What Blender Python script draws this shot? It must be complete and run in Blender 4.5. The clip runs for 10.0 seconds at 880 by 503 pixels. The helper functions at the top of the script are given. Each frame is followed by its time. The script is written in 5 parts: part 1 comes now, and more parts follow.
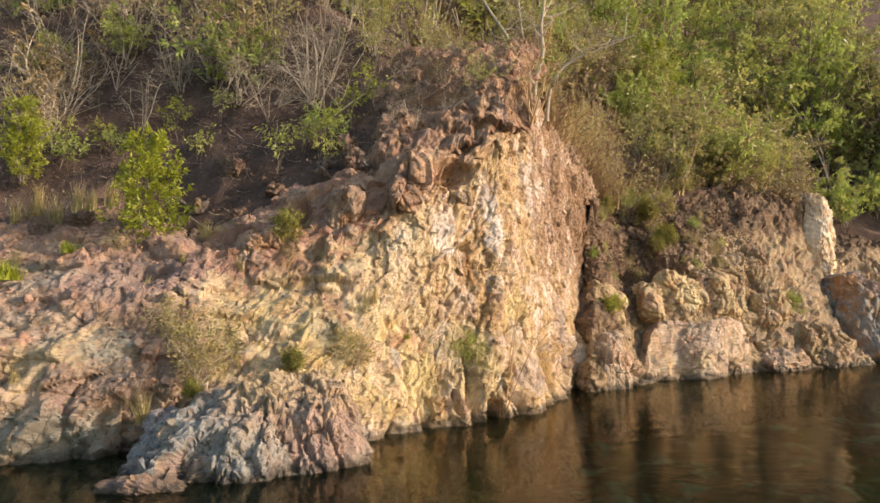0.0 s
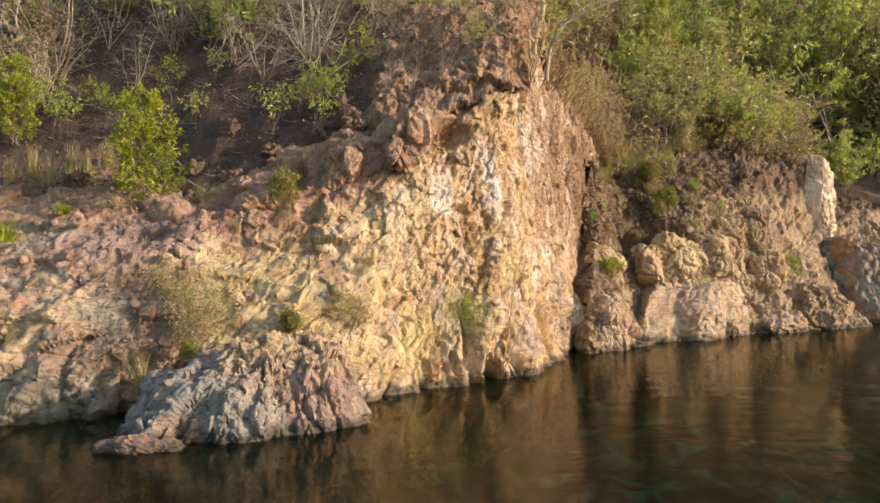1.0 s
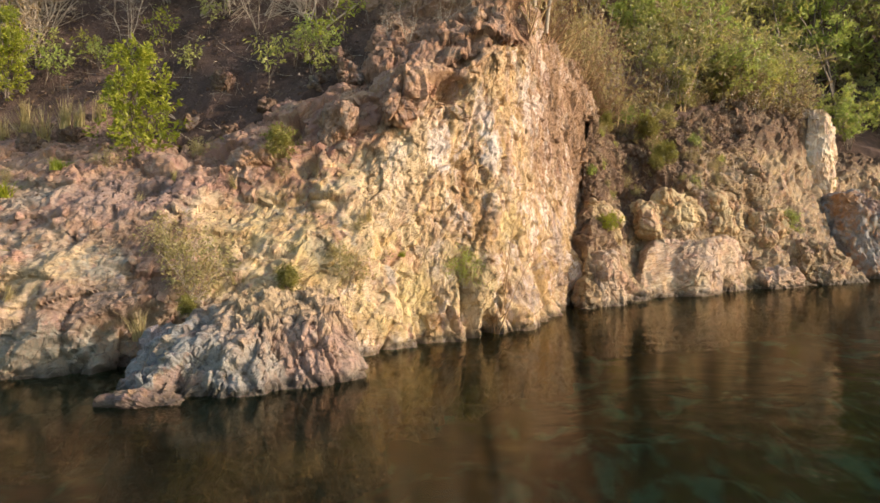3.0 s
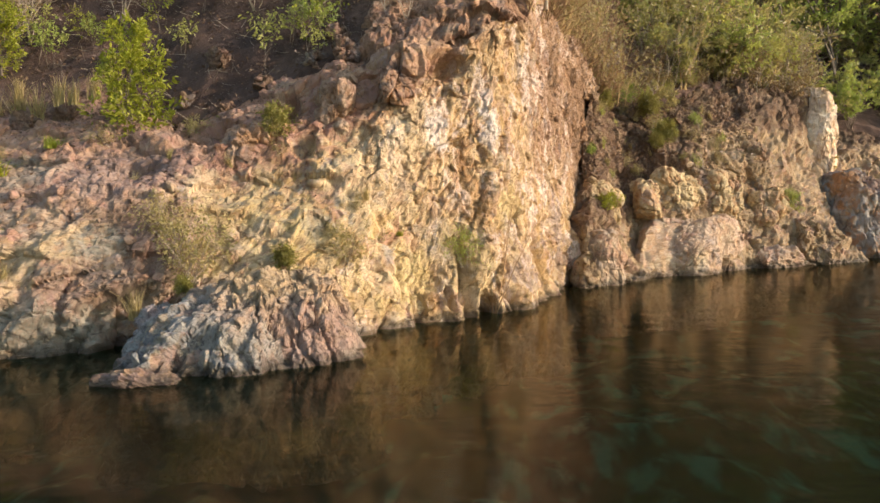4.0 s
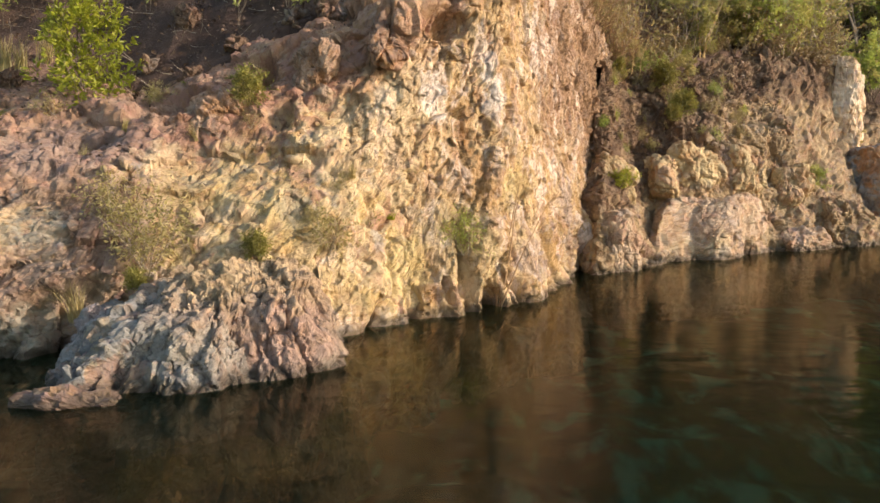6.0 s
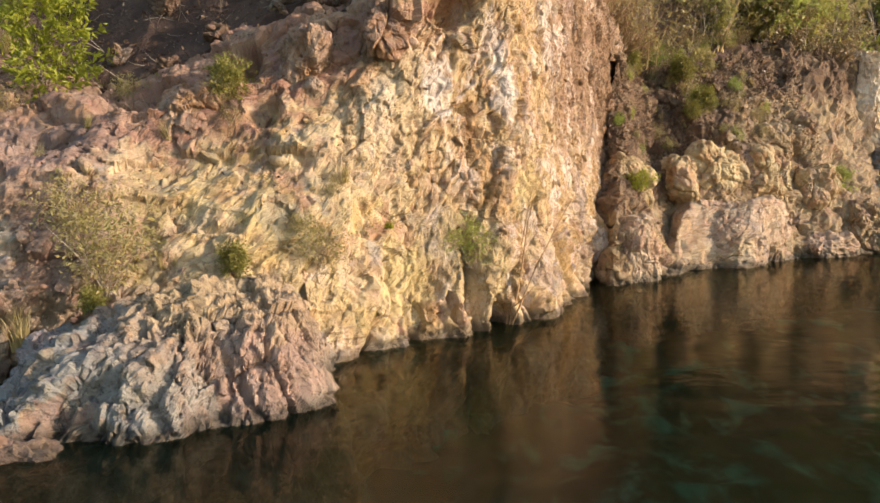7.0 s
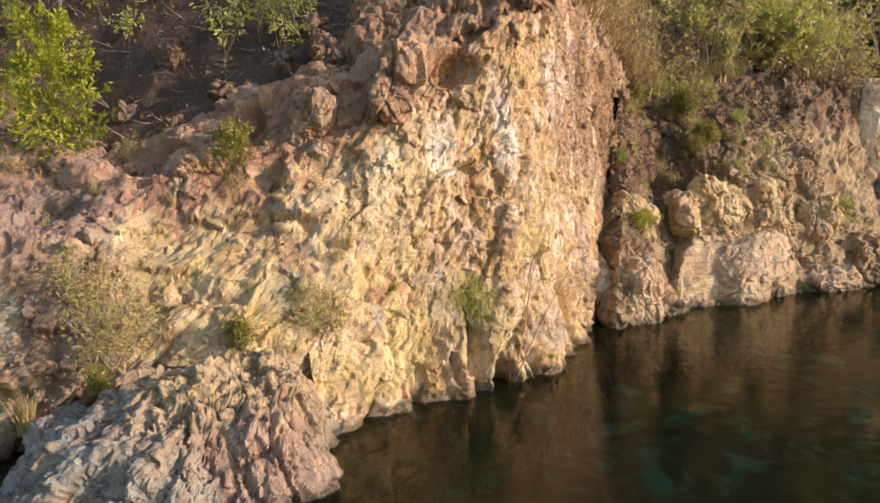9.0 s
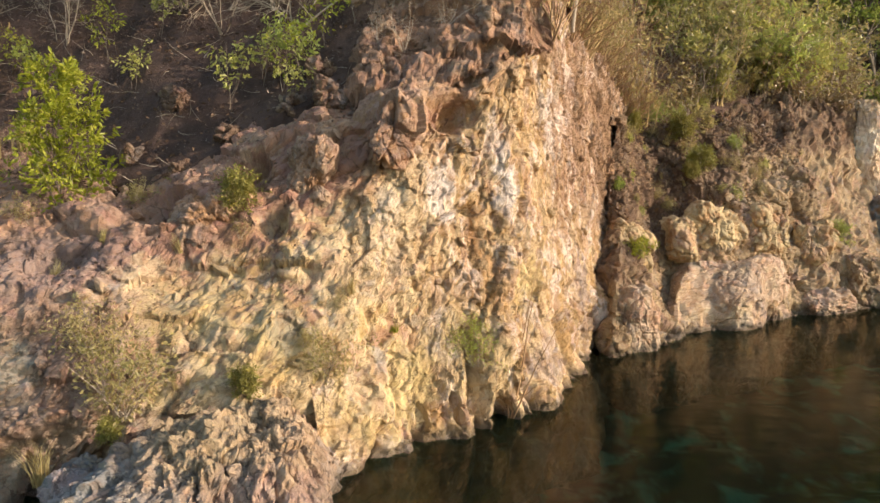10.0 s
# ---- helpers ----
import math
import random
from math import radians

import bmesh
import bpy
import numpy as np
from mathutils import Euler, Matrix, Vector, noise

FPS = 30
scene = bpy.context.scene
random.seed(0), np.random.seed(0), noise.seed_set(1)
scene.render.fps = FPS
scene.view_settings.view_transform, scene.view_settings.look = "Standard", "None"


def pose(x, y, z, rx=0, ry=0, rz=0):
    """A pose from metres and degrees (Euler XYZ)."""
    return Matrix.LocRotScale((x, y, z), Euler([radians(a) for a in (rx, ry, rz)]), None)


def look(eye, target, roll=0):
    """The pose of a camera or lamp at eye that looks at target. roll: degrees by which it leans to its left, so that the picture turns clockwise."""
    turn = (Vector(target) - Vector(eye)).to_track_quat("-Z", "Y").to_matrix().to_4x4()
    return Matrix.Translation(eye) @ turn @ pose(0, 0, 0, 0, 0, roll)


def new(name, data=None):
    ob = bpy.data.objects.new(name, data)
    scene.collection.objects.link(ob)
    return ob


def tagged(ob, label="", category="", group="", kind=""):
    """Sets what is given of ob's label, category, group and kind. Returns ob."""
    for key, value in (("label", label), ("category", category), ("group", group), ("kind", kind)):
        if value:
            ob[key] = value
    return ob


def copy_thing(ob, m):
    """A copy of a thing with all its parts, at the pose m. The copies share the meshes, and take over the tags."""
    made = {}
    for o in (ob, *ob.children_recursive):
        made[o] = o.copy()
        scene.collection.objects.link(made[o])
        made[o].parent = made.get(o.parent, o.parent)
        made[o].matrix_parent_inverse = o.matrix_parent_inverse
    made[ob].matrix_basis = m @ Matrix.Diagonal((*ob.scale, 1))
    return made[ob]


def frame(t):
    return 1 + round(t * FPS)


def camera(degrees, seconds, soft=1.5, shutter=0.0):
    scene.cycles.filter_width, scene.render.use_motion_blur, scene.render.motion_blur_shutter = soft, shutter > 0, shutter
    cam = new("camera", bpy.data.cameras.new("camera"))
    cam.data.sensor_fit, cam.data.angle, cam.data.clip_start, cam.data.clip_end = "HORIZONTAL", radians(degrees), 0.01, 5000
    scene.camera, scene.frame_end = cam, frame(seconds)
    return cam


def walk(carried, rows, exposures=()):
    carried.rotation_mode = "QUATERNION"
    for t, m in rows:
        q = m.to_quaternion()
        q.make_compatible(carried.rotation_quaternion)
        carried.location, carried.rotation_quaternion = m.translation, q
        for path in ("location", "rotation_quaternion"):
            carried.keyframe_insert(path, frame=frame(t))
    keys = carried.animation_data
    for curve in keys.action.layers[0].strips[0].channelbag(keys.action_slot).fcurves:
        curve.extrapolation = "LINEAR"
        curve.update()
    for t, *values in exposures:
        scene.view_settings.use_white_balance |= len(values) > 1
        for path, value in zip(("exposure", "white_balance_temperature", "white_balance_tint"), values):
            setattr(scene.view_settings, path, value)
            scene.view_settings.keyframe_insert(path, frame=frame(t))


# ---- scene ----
cam = camera(62.2, 10.0)

PATH = [
    (0, (0.193, -14.999, 2.223), (0.018, -13.012, 2.38), -1.2),
    (0.5, (0.201, -14.937, 2.202), (0.025, -12.947, 2.306), -1.2),
    (1, (0.217, -14.904, 2.196), (0.041, -12.913, 2.252), -1.2),
    (1.5, (0.226, -14.885, 2.208), (0.049, -12.893, 2.216), -1.2),
    (2, (0.233, -14.865, 2.222), (0.057, -12.873, 2.203), -1.2),
    (2.5, (0.25, -14.883, 2.208), (0.073, -12.892, 2.167), -1.2),
    (4, (0.282, -14.807, 2.197), (0.105, -12.819, 2.075), -1.2),
    (4.5, (0.316, -14.669, 2.197), (0.138, -12.682, 2.044), -1.2),
    (5, (0.303, -14.404, 2.188), (0.125, -12.42, 2.012), -1.3),
    (5.5, (0.273, -13.872, 2.217), (0.094, -11.889, 2.029), -1.2),
    (7, (0.018, -11.721, 2.322), (-0.164, -9.739, 2.134), -1.2),
    (7.5, (-0.001, -11.584, 2.354), (-0.187, -9.601, 2.165), -1.2),
    (8, (-0.02, -11.537, 2.523), (-0.206, -9.555, 2.334), -1.1),
    (8.5, (-0.01, -11.583, 2.899), (-0.196, -9.601, 2.709), -1.1),
    (9, (0.009, -11.669, 3.261), (-0.178, -9.687, 3.072), -1.1),
    (9.5, (0.019, -11.785, 3.597), (-0.168, -9.803, 3.409), -1.1),
    (10, (0.046, -11.888, 3.931), (-0.142, -9.905, 3.745), -1.1),
]
walk(cam, [(t, look(e, g, r)) for t, e, g, r in PATH])

# ---- light ----
SUN_TO = Vector((0.95, -0.10, 0.285)).normalized()
world = bpy.data.worlds.new("sky")
scene.world = world
world.use_nodes = True
wn = world.node_tree
sky = wn.nodes.new("ShaderNodeTexSky")
sky.sky_type = "NISHITA"
sky.sun_disc = False
sky.sun_elevation = math.asin(SUN_TO.z)
sky.sun_rotation = math.atan2(SUN_TO.x, SUN_TO.y)
sky.air_density, sky.dust_density = 1.2, 1.5
wn.links.new(sky.outputs[0], wn.nodes["Background"].inputs[0])
wn.nodes["Background"].inputs[1].default_value = 0.22
sun_data = bpy.data.lights.new("sun", "SUN")
sun_data.energy, sun_data.angle, sun_data.color = 4.75, radians(0.6), (1.0, 0.808, 0.645)
sun = new("sun", sun_data)
sun.matrix_world = look(Vector((0, 0, 30)) + SUN_TO * 60, (0, 0, 30))
scene.view_settings.exposure = 0.24


# ---- materials ----
class Nodes:
    """Short hand for building a node material."""

    def __init__(self, name):
        self.mat = bpy.data.materials.new(name)
        self.mat.use_nodes = True
        self.tree = self.mat.node_tree
        self.bsdf = self.tree.nodes["Principled BSDF"]
        geo = self.tree.nodes.new("ShaderNodeNewGeometry")
        self.pos, self.island = geo.outputs["Position"], geo.outputs["Random Per Island"]
        self.normal = geo.outputs["Normal"]

    def put(self, socket, value):
        if isinstance(value, bpy.types.NodeSocket):
            self.tree.links.new(value, socket)
        elif value is not None:
            socket.default_value = value

    def math(self, op, a, b=0.0, c=0.0, clamp=False):
        n = self.tree.nodes.new("ShaderNodeMath")
        n.operation, n.use_clamp = op, clamp
        for s, v in zip(n.inputs, (a, b, c)):
            self.put(s, v)
        return n.outputs[0]

    def step(self, value, lo, hi):
        n = self.tree.nodes.new("ShaderNodeMapRange")
        n.interpolation_type = "SMOOTHSTEP"
        self.put(n.inputs[0], value)
        n.inputs[1].default_value, n.inputs[2].default_value = lo, hi
        return n.outputs[0]

    def turned(self, vector, turn):
        if not any(turn):
            return vector
        m = self.tree.nodes.new("ShaderNodeMapping")
        self.put(m.inputs[0], vector)
        m.inputs[2].default_value = [radians(a) for a in turn]
        return m.outputs[0]

    def noise(self, scale, detail=4.0, rough=0.6, stretch=(1, 1, 1), turn=(0, 0, 0), shift=0.0, vector=None):
        m = self.tree.nodes.new("ShaderNodeMapping")
        self.put(m.inputs[0], self.turned(vector or self.pos, turn))
        m.inputs[1].default_value = (shift, shift * 0.7, -shift)
        m.inputs[3].default_value = stretch
        n = self.tree.nodes.new("ShaderNodeTexNoise")
        self.put(n.inputs["Vector"], m.outputs[0])
        n.inputs["Scale"].default_value, n.inputs["Detail"].default_value = scale, detail
        n.inputs["Roughness"].default_value = rough
        return n.outputs[0]

    def cells(self, scale, feature="F1", stretch=(1, 1, 1), turn=(0, 0, 0)):
        m = self.tree.nodes.new("ShaderNodeMapping")
        self.put(m.inputs[0], self.pos)
        m.inputs[2].default_value = [radians(a) for a in turn]
        m.inputs[3].default_value = stretch
        n = self.tree.nodes.new("ShaderNodeTexVoronoi")
        n.feature = feature
        self.put(n.inputs["Vector"], m.outputs[0])
        n.inputs["Scale"].default_value = scale
        return n

    def shards(self, scale, stretch, turn):
        """One random value for each angular fragment."""
        bend = self.tree.nodes.new("ShaderNodeMix")
        bend.data_type, bend.blend_type = "RGBA", "ADD"
        bend.inputs[0].default_value = 0.45 / scale
        n = self.tree.nodes.new("ShaderNodeTexNoise")
        self.put(n.inputs["Vector"], self.pos)
        n.inputs["Scale"].default_value = scale * 1.3
        self.put(bend.inputs[6], self.pos)
        self.put(bend.inputs[7], n.outputs["Color"])
        m = self.tree.nodes.new("ShaderNodeMapping")
        self.put(m.inputs[0], self.turned(bend.outputs[2], turn))
        m.inputs[3].default_value = [0.6 + 0.4 * a for a in stretch]
        v = self.tree.nodes.new("ShaderNodeTexVoronoi")
        self.put(v.inputs["Vector"], m.outputs[0])
        v.inputs["Scale"].default_value = scale * 0.6
        s = self.tree.nodes.new("ShaderNodeSeparateColor")
        self.put(s.inputs[0], v.outputs["Color"])
        return s.outputs[0]

    def cracks(self, scale, stretch, turn, shift=0.0):
        """Distance to the nearest joint of a net of bent cracks."""
        m = self.tree.nodes.new("ShaderNodeMapping")
        self.put(m.inputs[0], self.turned(self.ragged(0.22), turn))
        m.inputs[1].default_value = (shift, shift, shift)
        m.inputs[3].default_value = stretch
        v = self.tree.nodes.new("ShaderNodeTexVoronoi")
        v.feature = "DISTANCE_TO_EDGE"
        self.put(v.inputs["Vector"], m.outputs[0])
        v.inputs["Scale"].default_value = scale
        return v.outputs["Distance"]

    def ragged(self, much):
        """The place, shaken so that borders between patches fray."""
        n = self.tree.nodes.new("ShaderNodeTexNoise")
        self.put(n.inputs["Vector"], self.pos)
        n.inputs["Scale"].default_value, n.inputs["Detail"].default_value, n.inputs["Roughness"].default_value = 2.2, 6.0, 0.7
        a = self.tree.nodes.new("ShaderNodeVectorMath")
        a.operation = "MULTIPLY_ADD"
        self.put(a.inputs[0], n.outputs["Color"])
        a.inputs[1].default_value, a.inputs[2].default_value = (2 * much,) * 3, (-much,) * 3
        b = self.tree.nodes.new("ShaderNodeVectorMath")
        b.operation = "ADD"
        self.put(b.inputs[0], self.pos)
        self.put(b.inputs[1], a.outputs[0])
        return b.outputs[0]

    def zone(self, place, at, size):
        """A patch of mineral round a point, with frayed borders."""
        m = self.tree.nodes.new("ShaderNodeMapping")
        self.put(m.inputs[0], place)
        m.inputs[1].default_value = [-a / b for a, b in zip(at, size)]
        m.inputs[3].default_value = [1 / b for b in size]
        n = self.tree.nodes.new("ShaderNodeVectorMath")
        n.operation = "LENGTH"
        self.put(n.inputs[0], m.outputs[0])
        return self.step(n.outputs["Value"], 1.2, 0.6)

    def mix(self, factor, a, b, blend="MIX"):
        n = self.tree.nodes.new("ShaderNodeMix")
        n.data_type, n.blend_type = "RGBA", blend
        self.put(n.inputs[0], factor)
        for s, v in ((n.inputs[6], a), (n.inputs[7], b)):
            self.put(s, (*v, 1.0) if isinstance(v, tuple) else v)
        return n.outputs[2]

    def axes(self):
        n = self.tree.nodes.new("ShaderNodeSeparateXYZ")
        self.put(n.inputs[0], self.pos)
        return n.outputs

    def bump(self, height, strength=0.5, distance=0.02):
        n = self.tree.nodes.new("ShaderNodeBump")
        n.inputs["Strength"].default_value, n.inputs["Distance"].default_value = strength, distance
        self.put(n.inputs["Height"], height)
        return n.outputs[0]

    def finish(self, color, rough=0.9, normal=None, spec=0.3):
        self.put(self.bsdf.inputs["Base Color"], (*color, 1.0) if isinstance(color, tuple) else color)
        self.put(self.bsdf.inputs["Roughness"], rough)
        self.put(self.bsdf.inputs["Specular IOR Level"], spec)
        if normal:
            self.put(self.bsdf.inputs["Normal"], normal)
        return self.mat


def rock_material(name, pale, warm, dark, tint, tint_from=None, streak=(3, 3, 1), turn=(0, 0, 0), tint_amount=1.0, blotch=0.8, white=0.0, also=None, rust=(0.36, 0.19, 0.085), damp=0.75, rusty=0.6, hues=0.5, minerals=(), busy=1.0):
    """Weathered rock: broken pale and warm fragments, rust stain, dark seams, and a tint that gathers in a zone of its own."""
    k = Nodes(name)
    x, y, z = k.axes()
    big = k.noise(0.55, 5, 0.65, shift=3.1)
    mid = k.noise(2.1, 6, 0.7, streak, turn, 1.7)
    fine = k.noise(9.0, 6, 0.75, streak, turn, 8.0)
    grain = k.noise(46.0, 4, 0.7)
    chunk, chip = k.shards(2.6, streak, turn), k.shards(7.5, streak, turn)
    blend = k.math("ADD", k.math("MULTIPLY", mid, 0.9), k.math("ADD", k.math("MULTIPLY", chunk, 0.30), k.math("MULTIPLY", chip, 0.26)))
    pale_warm = k.step(blend, 0.62, 0.84)
    color = k.mix(pale_warm, pale, warm)
    if also:
        zone, other = also[0](k, x, y, z, big), k.mix(pale_warm, also[1], also[2])
        color = k.mix(zone, color, other)
    if not tint_from:
        color = k.mix(k.math("MULTIPLY", k.step(big, 0.48, 0.66), blotch), color, tint)
    if white:
        chalk = k.math("MULTIPLY", k.step(k.math("ADD", k.noise(1.3, 4, 0.6, (2.0, 2.0, 0.7), shift=5.5), k.math("MULTIPLY_ADD", chip, 0.16, -0.08)), 0.50, 0.60), white)
        color = k.mix(chalk, color, (0.78, 0.655, 0.565))
    # patches of slate grey, dusky pink and sulphur yellow
    for shift, hue, much in ((51.0, (0.31, 0.315, 0.31), 0.75), (63.0, (0.46, 0.265, 0.205), 0.8), (77.0, (0.55, 0.445, 0.21), 0.45)):
        spot = k.math("ADD", k.noise(1.25, 5, 0.68, streak, turn, shift), k.math("MULTIPLY_ADD", chip, 0.18, k.math("MULTIPLY_ADD", chunk, 0.10, -0.14)))
        color = k.mix(k.math("MULTIPLY", k.step(spot, 0.53, 0.63), much * hues), color, hue)
    if tint_from:
        zone = tint_from(k, x, y, z, big)
        zone = k.math("MULTIPLY", zone, k.math("MULTIPLY_ADD", k.step(blend, 0.55, 0.8), 0.35, 0.65))
        color = k.mix(k.math("MULTIPLY", zone, tint_amount), color, tint)
    stain = k.step(k.math("ADD", k.noise(1.7, 5, 0.7, (2.2, 2.2, 0.6), turn, 31.0), k.math("MULTIPLY_ADD", chip, 0.20, -0.10)), 0.50, 0.63)
    color = k.mix(k.math("MULTIPLY", stain, rusty), color, rust)
    place = k.ragged(0.75) if minerals else None
    for at, wide, tall, hue, much in minerals:
        shade = k.mix(k.step(k.math("ADD", k.math("MULTIPLY", chunk, 0.6), k.math("MULTIPLY", chip, 0.4)), 0.2, 0.8), hue, tuple(0.74 * c for c in hue))
        patchy = k.math("MULTIPLY_ADD", k.step(fine, 0.60, 0.42), 0.4, 0.6)
        color = k.mix(k.math("MULTIPLY", k.math("MULTIPLY", k.zone(place, at, (wide, wide * 1.5, tall)), patchy), much), color, shade)
    color = k.mix(k.math("MULTIPLY", k.step(fine, 0.57, 0.70), 0.40 * busy), color, dark)
    pock = k.step(k.noise(15.0, 3, 0.6, streak, turn, 91.0), 0.62, 0.69)
    color = k.mix(k.math("MULTIPLY", pock, 0.35 * busy), color, dark)
    joint, split = k.step(k.cracks(1.7, streak, turn), 0.035, 0.0), k.step(k.cracks(4.6, streak, turn, 4.0), 0.06, 0.0)
    open_joint = k.math("MAXIMUM", k.math("MULTIPLY", joint, k.step(mid, 0.40, 0.55)), k.math("MULTIPLY", split, k.math("MULTIPLY", k.step(fine, 0.50, 0.62), 0.6)))
    color = k.mix(k.math("MULTIPLY", open_joint, 0.55 * busy), color, tuple(0.6 * c for c in dark))
    lichen = k.math("MULTIPLY", k.step(k.noise(3.3, 5, 0.75, shift=21.0), 0.60, 0.74), 0.4)
    color = k.mix(lichen, color, (0.22, 0.20, 0.15))
    color = k.mix(k.math("MULTIPLY", k.step(grain, 0.38, 0.72), 0.16), color, dark)
    # damp, algae-darkened foot at the water
    wet = k.step(k.math("ADD", z, k.math("MULTIPLY_ADD", mid, -0.25, 0.12)), 0.22, 0.04)
    color = k.mix(k.math("MULTIPLY", wet, damp), color, (0.06, 0.05, 0.035))
    height = k.math("ADD", k.math("MULTIPLY_ADD", pock, -0.35, k.math("MULTIPLY", fine, 0.9)), k.math("MULTIPLY", grain, 0.35))
    height = k.math("ADD", height, k.math("ADD", k.math("MULTIPLY", chip, 0.30), k.math("MULTIPLY", k.shards(17.0, streak, turn), 0.22)))
    height = k.math("MULTIPLY_ADD", open_joint, -0.5, height)
    return k.finish(color, k.math("MULTIPLY_ADD", wet, -0.5, 0.92), k.bump(height, 0.8, 0.06 * busy), 0.25)


def upper_left(k, x, y, z, big):
    # reddish rock above a line that climbs to the crest of the wall
    line = k.math("MAXIMUM", k.math("MULTIPLY_ADD", x, 0.42, 5.0), 2.25)
    part_way = k.math("MULTIPLY_ADD", k.step(x, -5.4, -7.2), -0.3, 1.0)
    return k.math("MULTIPLY", part_way, k.step(k.math("ADD", k.math("SUBTRACT", z, line), k.math("MULTIPLY_ADD", big, 1.5, -0.75)), -0.22, 0.28))


def lower_left(k, x, y, z, big):
    # grey-brown rock left of the ochre face
    side = k.math("MULTIPLY_ADD", x, -1.0, -4.5)
    return k.step(k.math("ADD", side, k.math("MULTIPLY_ADD", big, 3.0, -1.5)), -0.5, 0.5)


def right_face(k, x, y, z, big):
    # the side of the wall that turns upriver: darker and redder
    side = k.math("ADD", k.math("MULTIPLY_ADD", y, 0.22, k.math("MULTIPLY", x, 1.0)), k.math("MULTIPLY", z, 0.05))
    low = k.step(k.math("ADD", z, k.math("MULTIPLY_ADD", big, 2.4, -1.2)), 1.8, 3.8)
    return k.math("MULTIPLY", low, k.step(k.math("ADD", side, k.math("MULTIPLY_ADD", big, 1.6, -0.8)), 1.2, 2.0))


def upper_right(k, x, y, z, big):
    # earth on the upper slope; its dark tint reaches lower in the hollow beside the wall
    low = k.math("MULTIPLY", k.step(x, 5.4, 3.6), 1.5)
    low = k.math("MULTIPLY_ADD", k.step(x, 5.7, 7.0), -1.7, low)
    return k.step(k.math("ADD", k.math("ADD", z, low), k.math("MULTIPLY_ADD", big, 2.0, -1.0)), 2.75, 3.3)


def crown(k, x, y, z, big):
    # reddish crest that drops towards the left bank and spares the pale corner
    line = k.math("MULTIPLY_ADD", x, -0.75, k.math("MULTIPLY", k.step(x, 0.1, 0.7), -1.6))
    return k.step(k.math("ADD", k.math("ADD", z, line), k.math("MULTIPLY_ADD", big, 2.2, -1.1)), 5.0, 6.0)


def warm_top(k, x, y, z, big):
    side = k.math("ADD", k.math("MULTIPLY", x, 0.55), k.math("MULTIPLY", z, 1.0))
    return k.step(k.math("ADD", side, k.math("MULTIPLY_ADD", big, 1.6, -0.8)), -1.75, -0.8)


CREAM, CHALK, SULPHUR, EMBER, LILAC = (0.75, 0.605, 0.40), (0.87, 0.78, 0.71), (0.64, 0.51, 0.24), (0.47, 0.25, 0.10), (0.44, 0.36, 0.34)
MAROON, UMBER, OCHRE, SAGE, BLUSH = (0.36, 0.185, 0.14), (0.27, 0.175, 0.14), (0.56, 0.43, 0.25), (0.34, 0.335, 0.275), (0.48, 0.31, 0.25)
EARTH = (0.29, 0.175, 0.10)
WALL_MINERALS = [
    ((-2.1, -1.1, 2.9), 0.85, 0.75, CREAM, 0.6), ((-1.5, -0.6, 3.75), 0.6, 0.65, CREAM, 0.7), ((-1.0, -0.35, 3.75), 0.28, 0.55, CHALK, 0.9),
    ((0.05, 0.4, 3.9), 0.25, 0.75, CHALK, 0.9), ((0.95, 2.3, 5.2), 0.3, 0.85, CHALK, 0.85), ((0.0, 0.1, 0.85), 0.13, 0.42, CHALK, 0.85),
    ((-1.5, -1.1, 0.85), 0.42, 0.7, SULPHUR, 0.8), ((0.42, 0.75, 2.1), 0.4, 0.5, SULPHUR, 0.7), ((-1.05, -0.55, 0.8), 0.25, 0.8, EMBER, 0.55),
    ((-0.27, 0.0, 2.35), 0.5, 0.6, EMBER, 0.5), ((-0.5, 0.1, 3.3), 0.2, 0.8, EMBER, 0.6), ((1.6, 3.9, 1.45), 0.55, 1.1, LILAC, 0.75),
    ((0.8, 0.9, 0.8), 0.5, 0.5, LILAC, 0.6), ((-1.7, -0.7, 4.8), 0.55, 0.4, BLUSH, 0.7),
]
SIDE_MINERALS = [((-1.9, -1.7, 0.8), 0.8, 0.8, SULPHUR, 0.6), ((-0.6, -0.3, 1.2), 0.9, 0.8, (0.56, 0.44, 0.23), 0.55), ((1.75, 4.9, 5.6), 0.7, 1.9, EARTH, 0.9), ((2.6, 7.4, 4.8), 1.0, 2.6, EARTH, 0.95)]
LEFT_MINERALS = [
    ((-3.0, -1.1, 4.0), 0.6, 0.6, MAROON, 0.7), ((-4.2, -1.6, 3.4), 0.8, 0.5, MAROON, 0.75), ((-3.5, -1.6, 3.0), 0.4, 0.35, MAROON, 0.6),
    ((-2.2, -1.3, 2.7), 0.85, 0.8, CREAM, 0.55), ((-4.4, -2.2, 2.35), 0.75, 0.45, SULPHUR, 0.55), ((-5.0, -2.2, 2.75), 0.42, 0.2, CREAM, 0.75),
    ((-3.2, -2.4, 1.7), 0.6, 0.5, SULPHUR, 0.6), ((-2.6, -2.3, 1.0), 0.5, 0.7, OCHRE, 0.7), ((-1.55, -1.1, 0.9), 0.4, 0.7, SULPHUR, 0.75),
    ((-6.5, -2.0, 2.9), 1.3, 0.5, (0.30, 0.235, 0.215), 0.7), ((-8.4, -2.3, 2.95), 0.8, 0.35, SAGE, 0.6), ((-6.0, -3.1, 2.05), 1.0, 0.45, UMBER, 0.6),
]
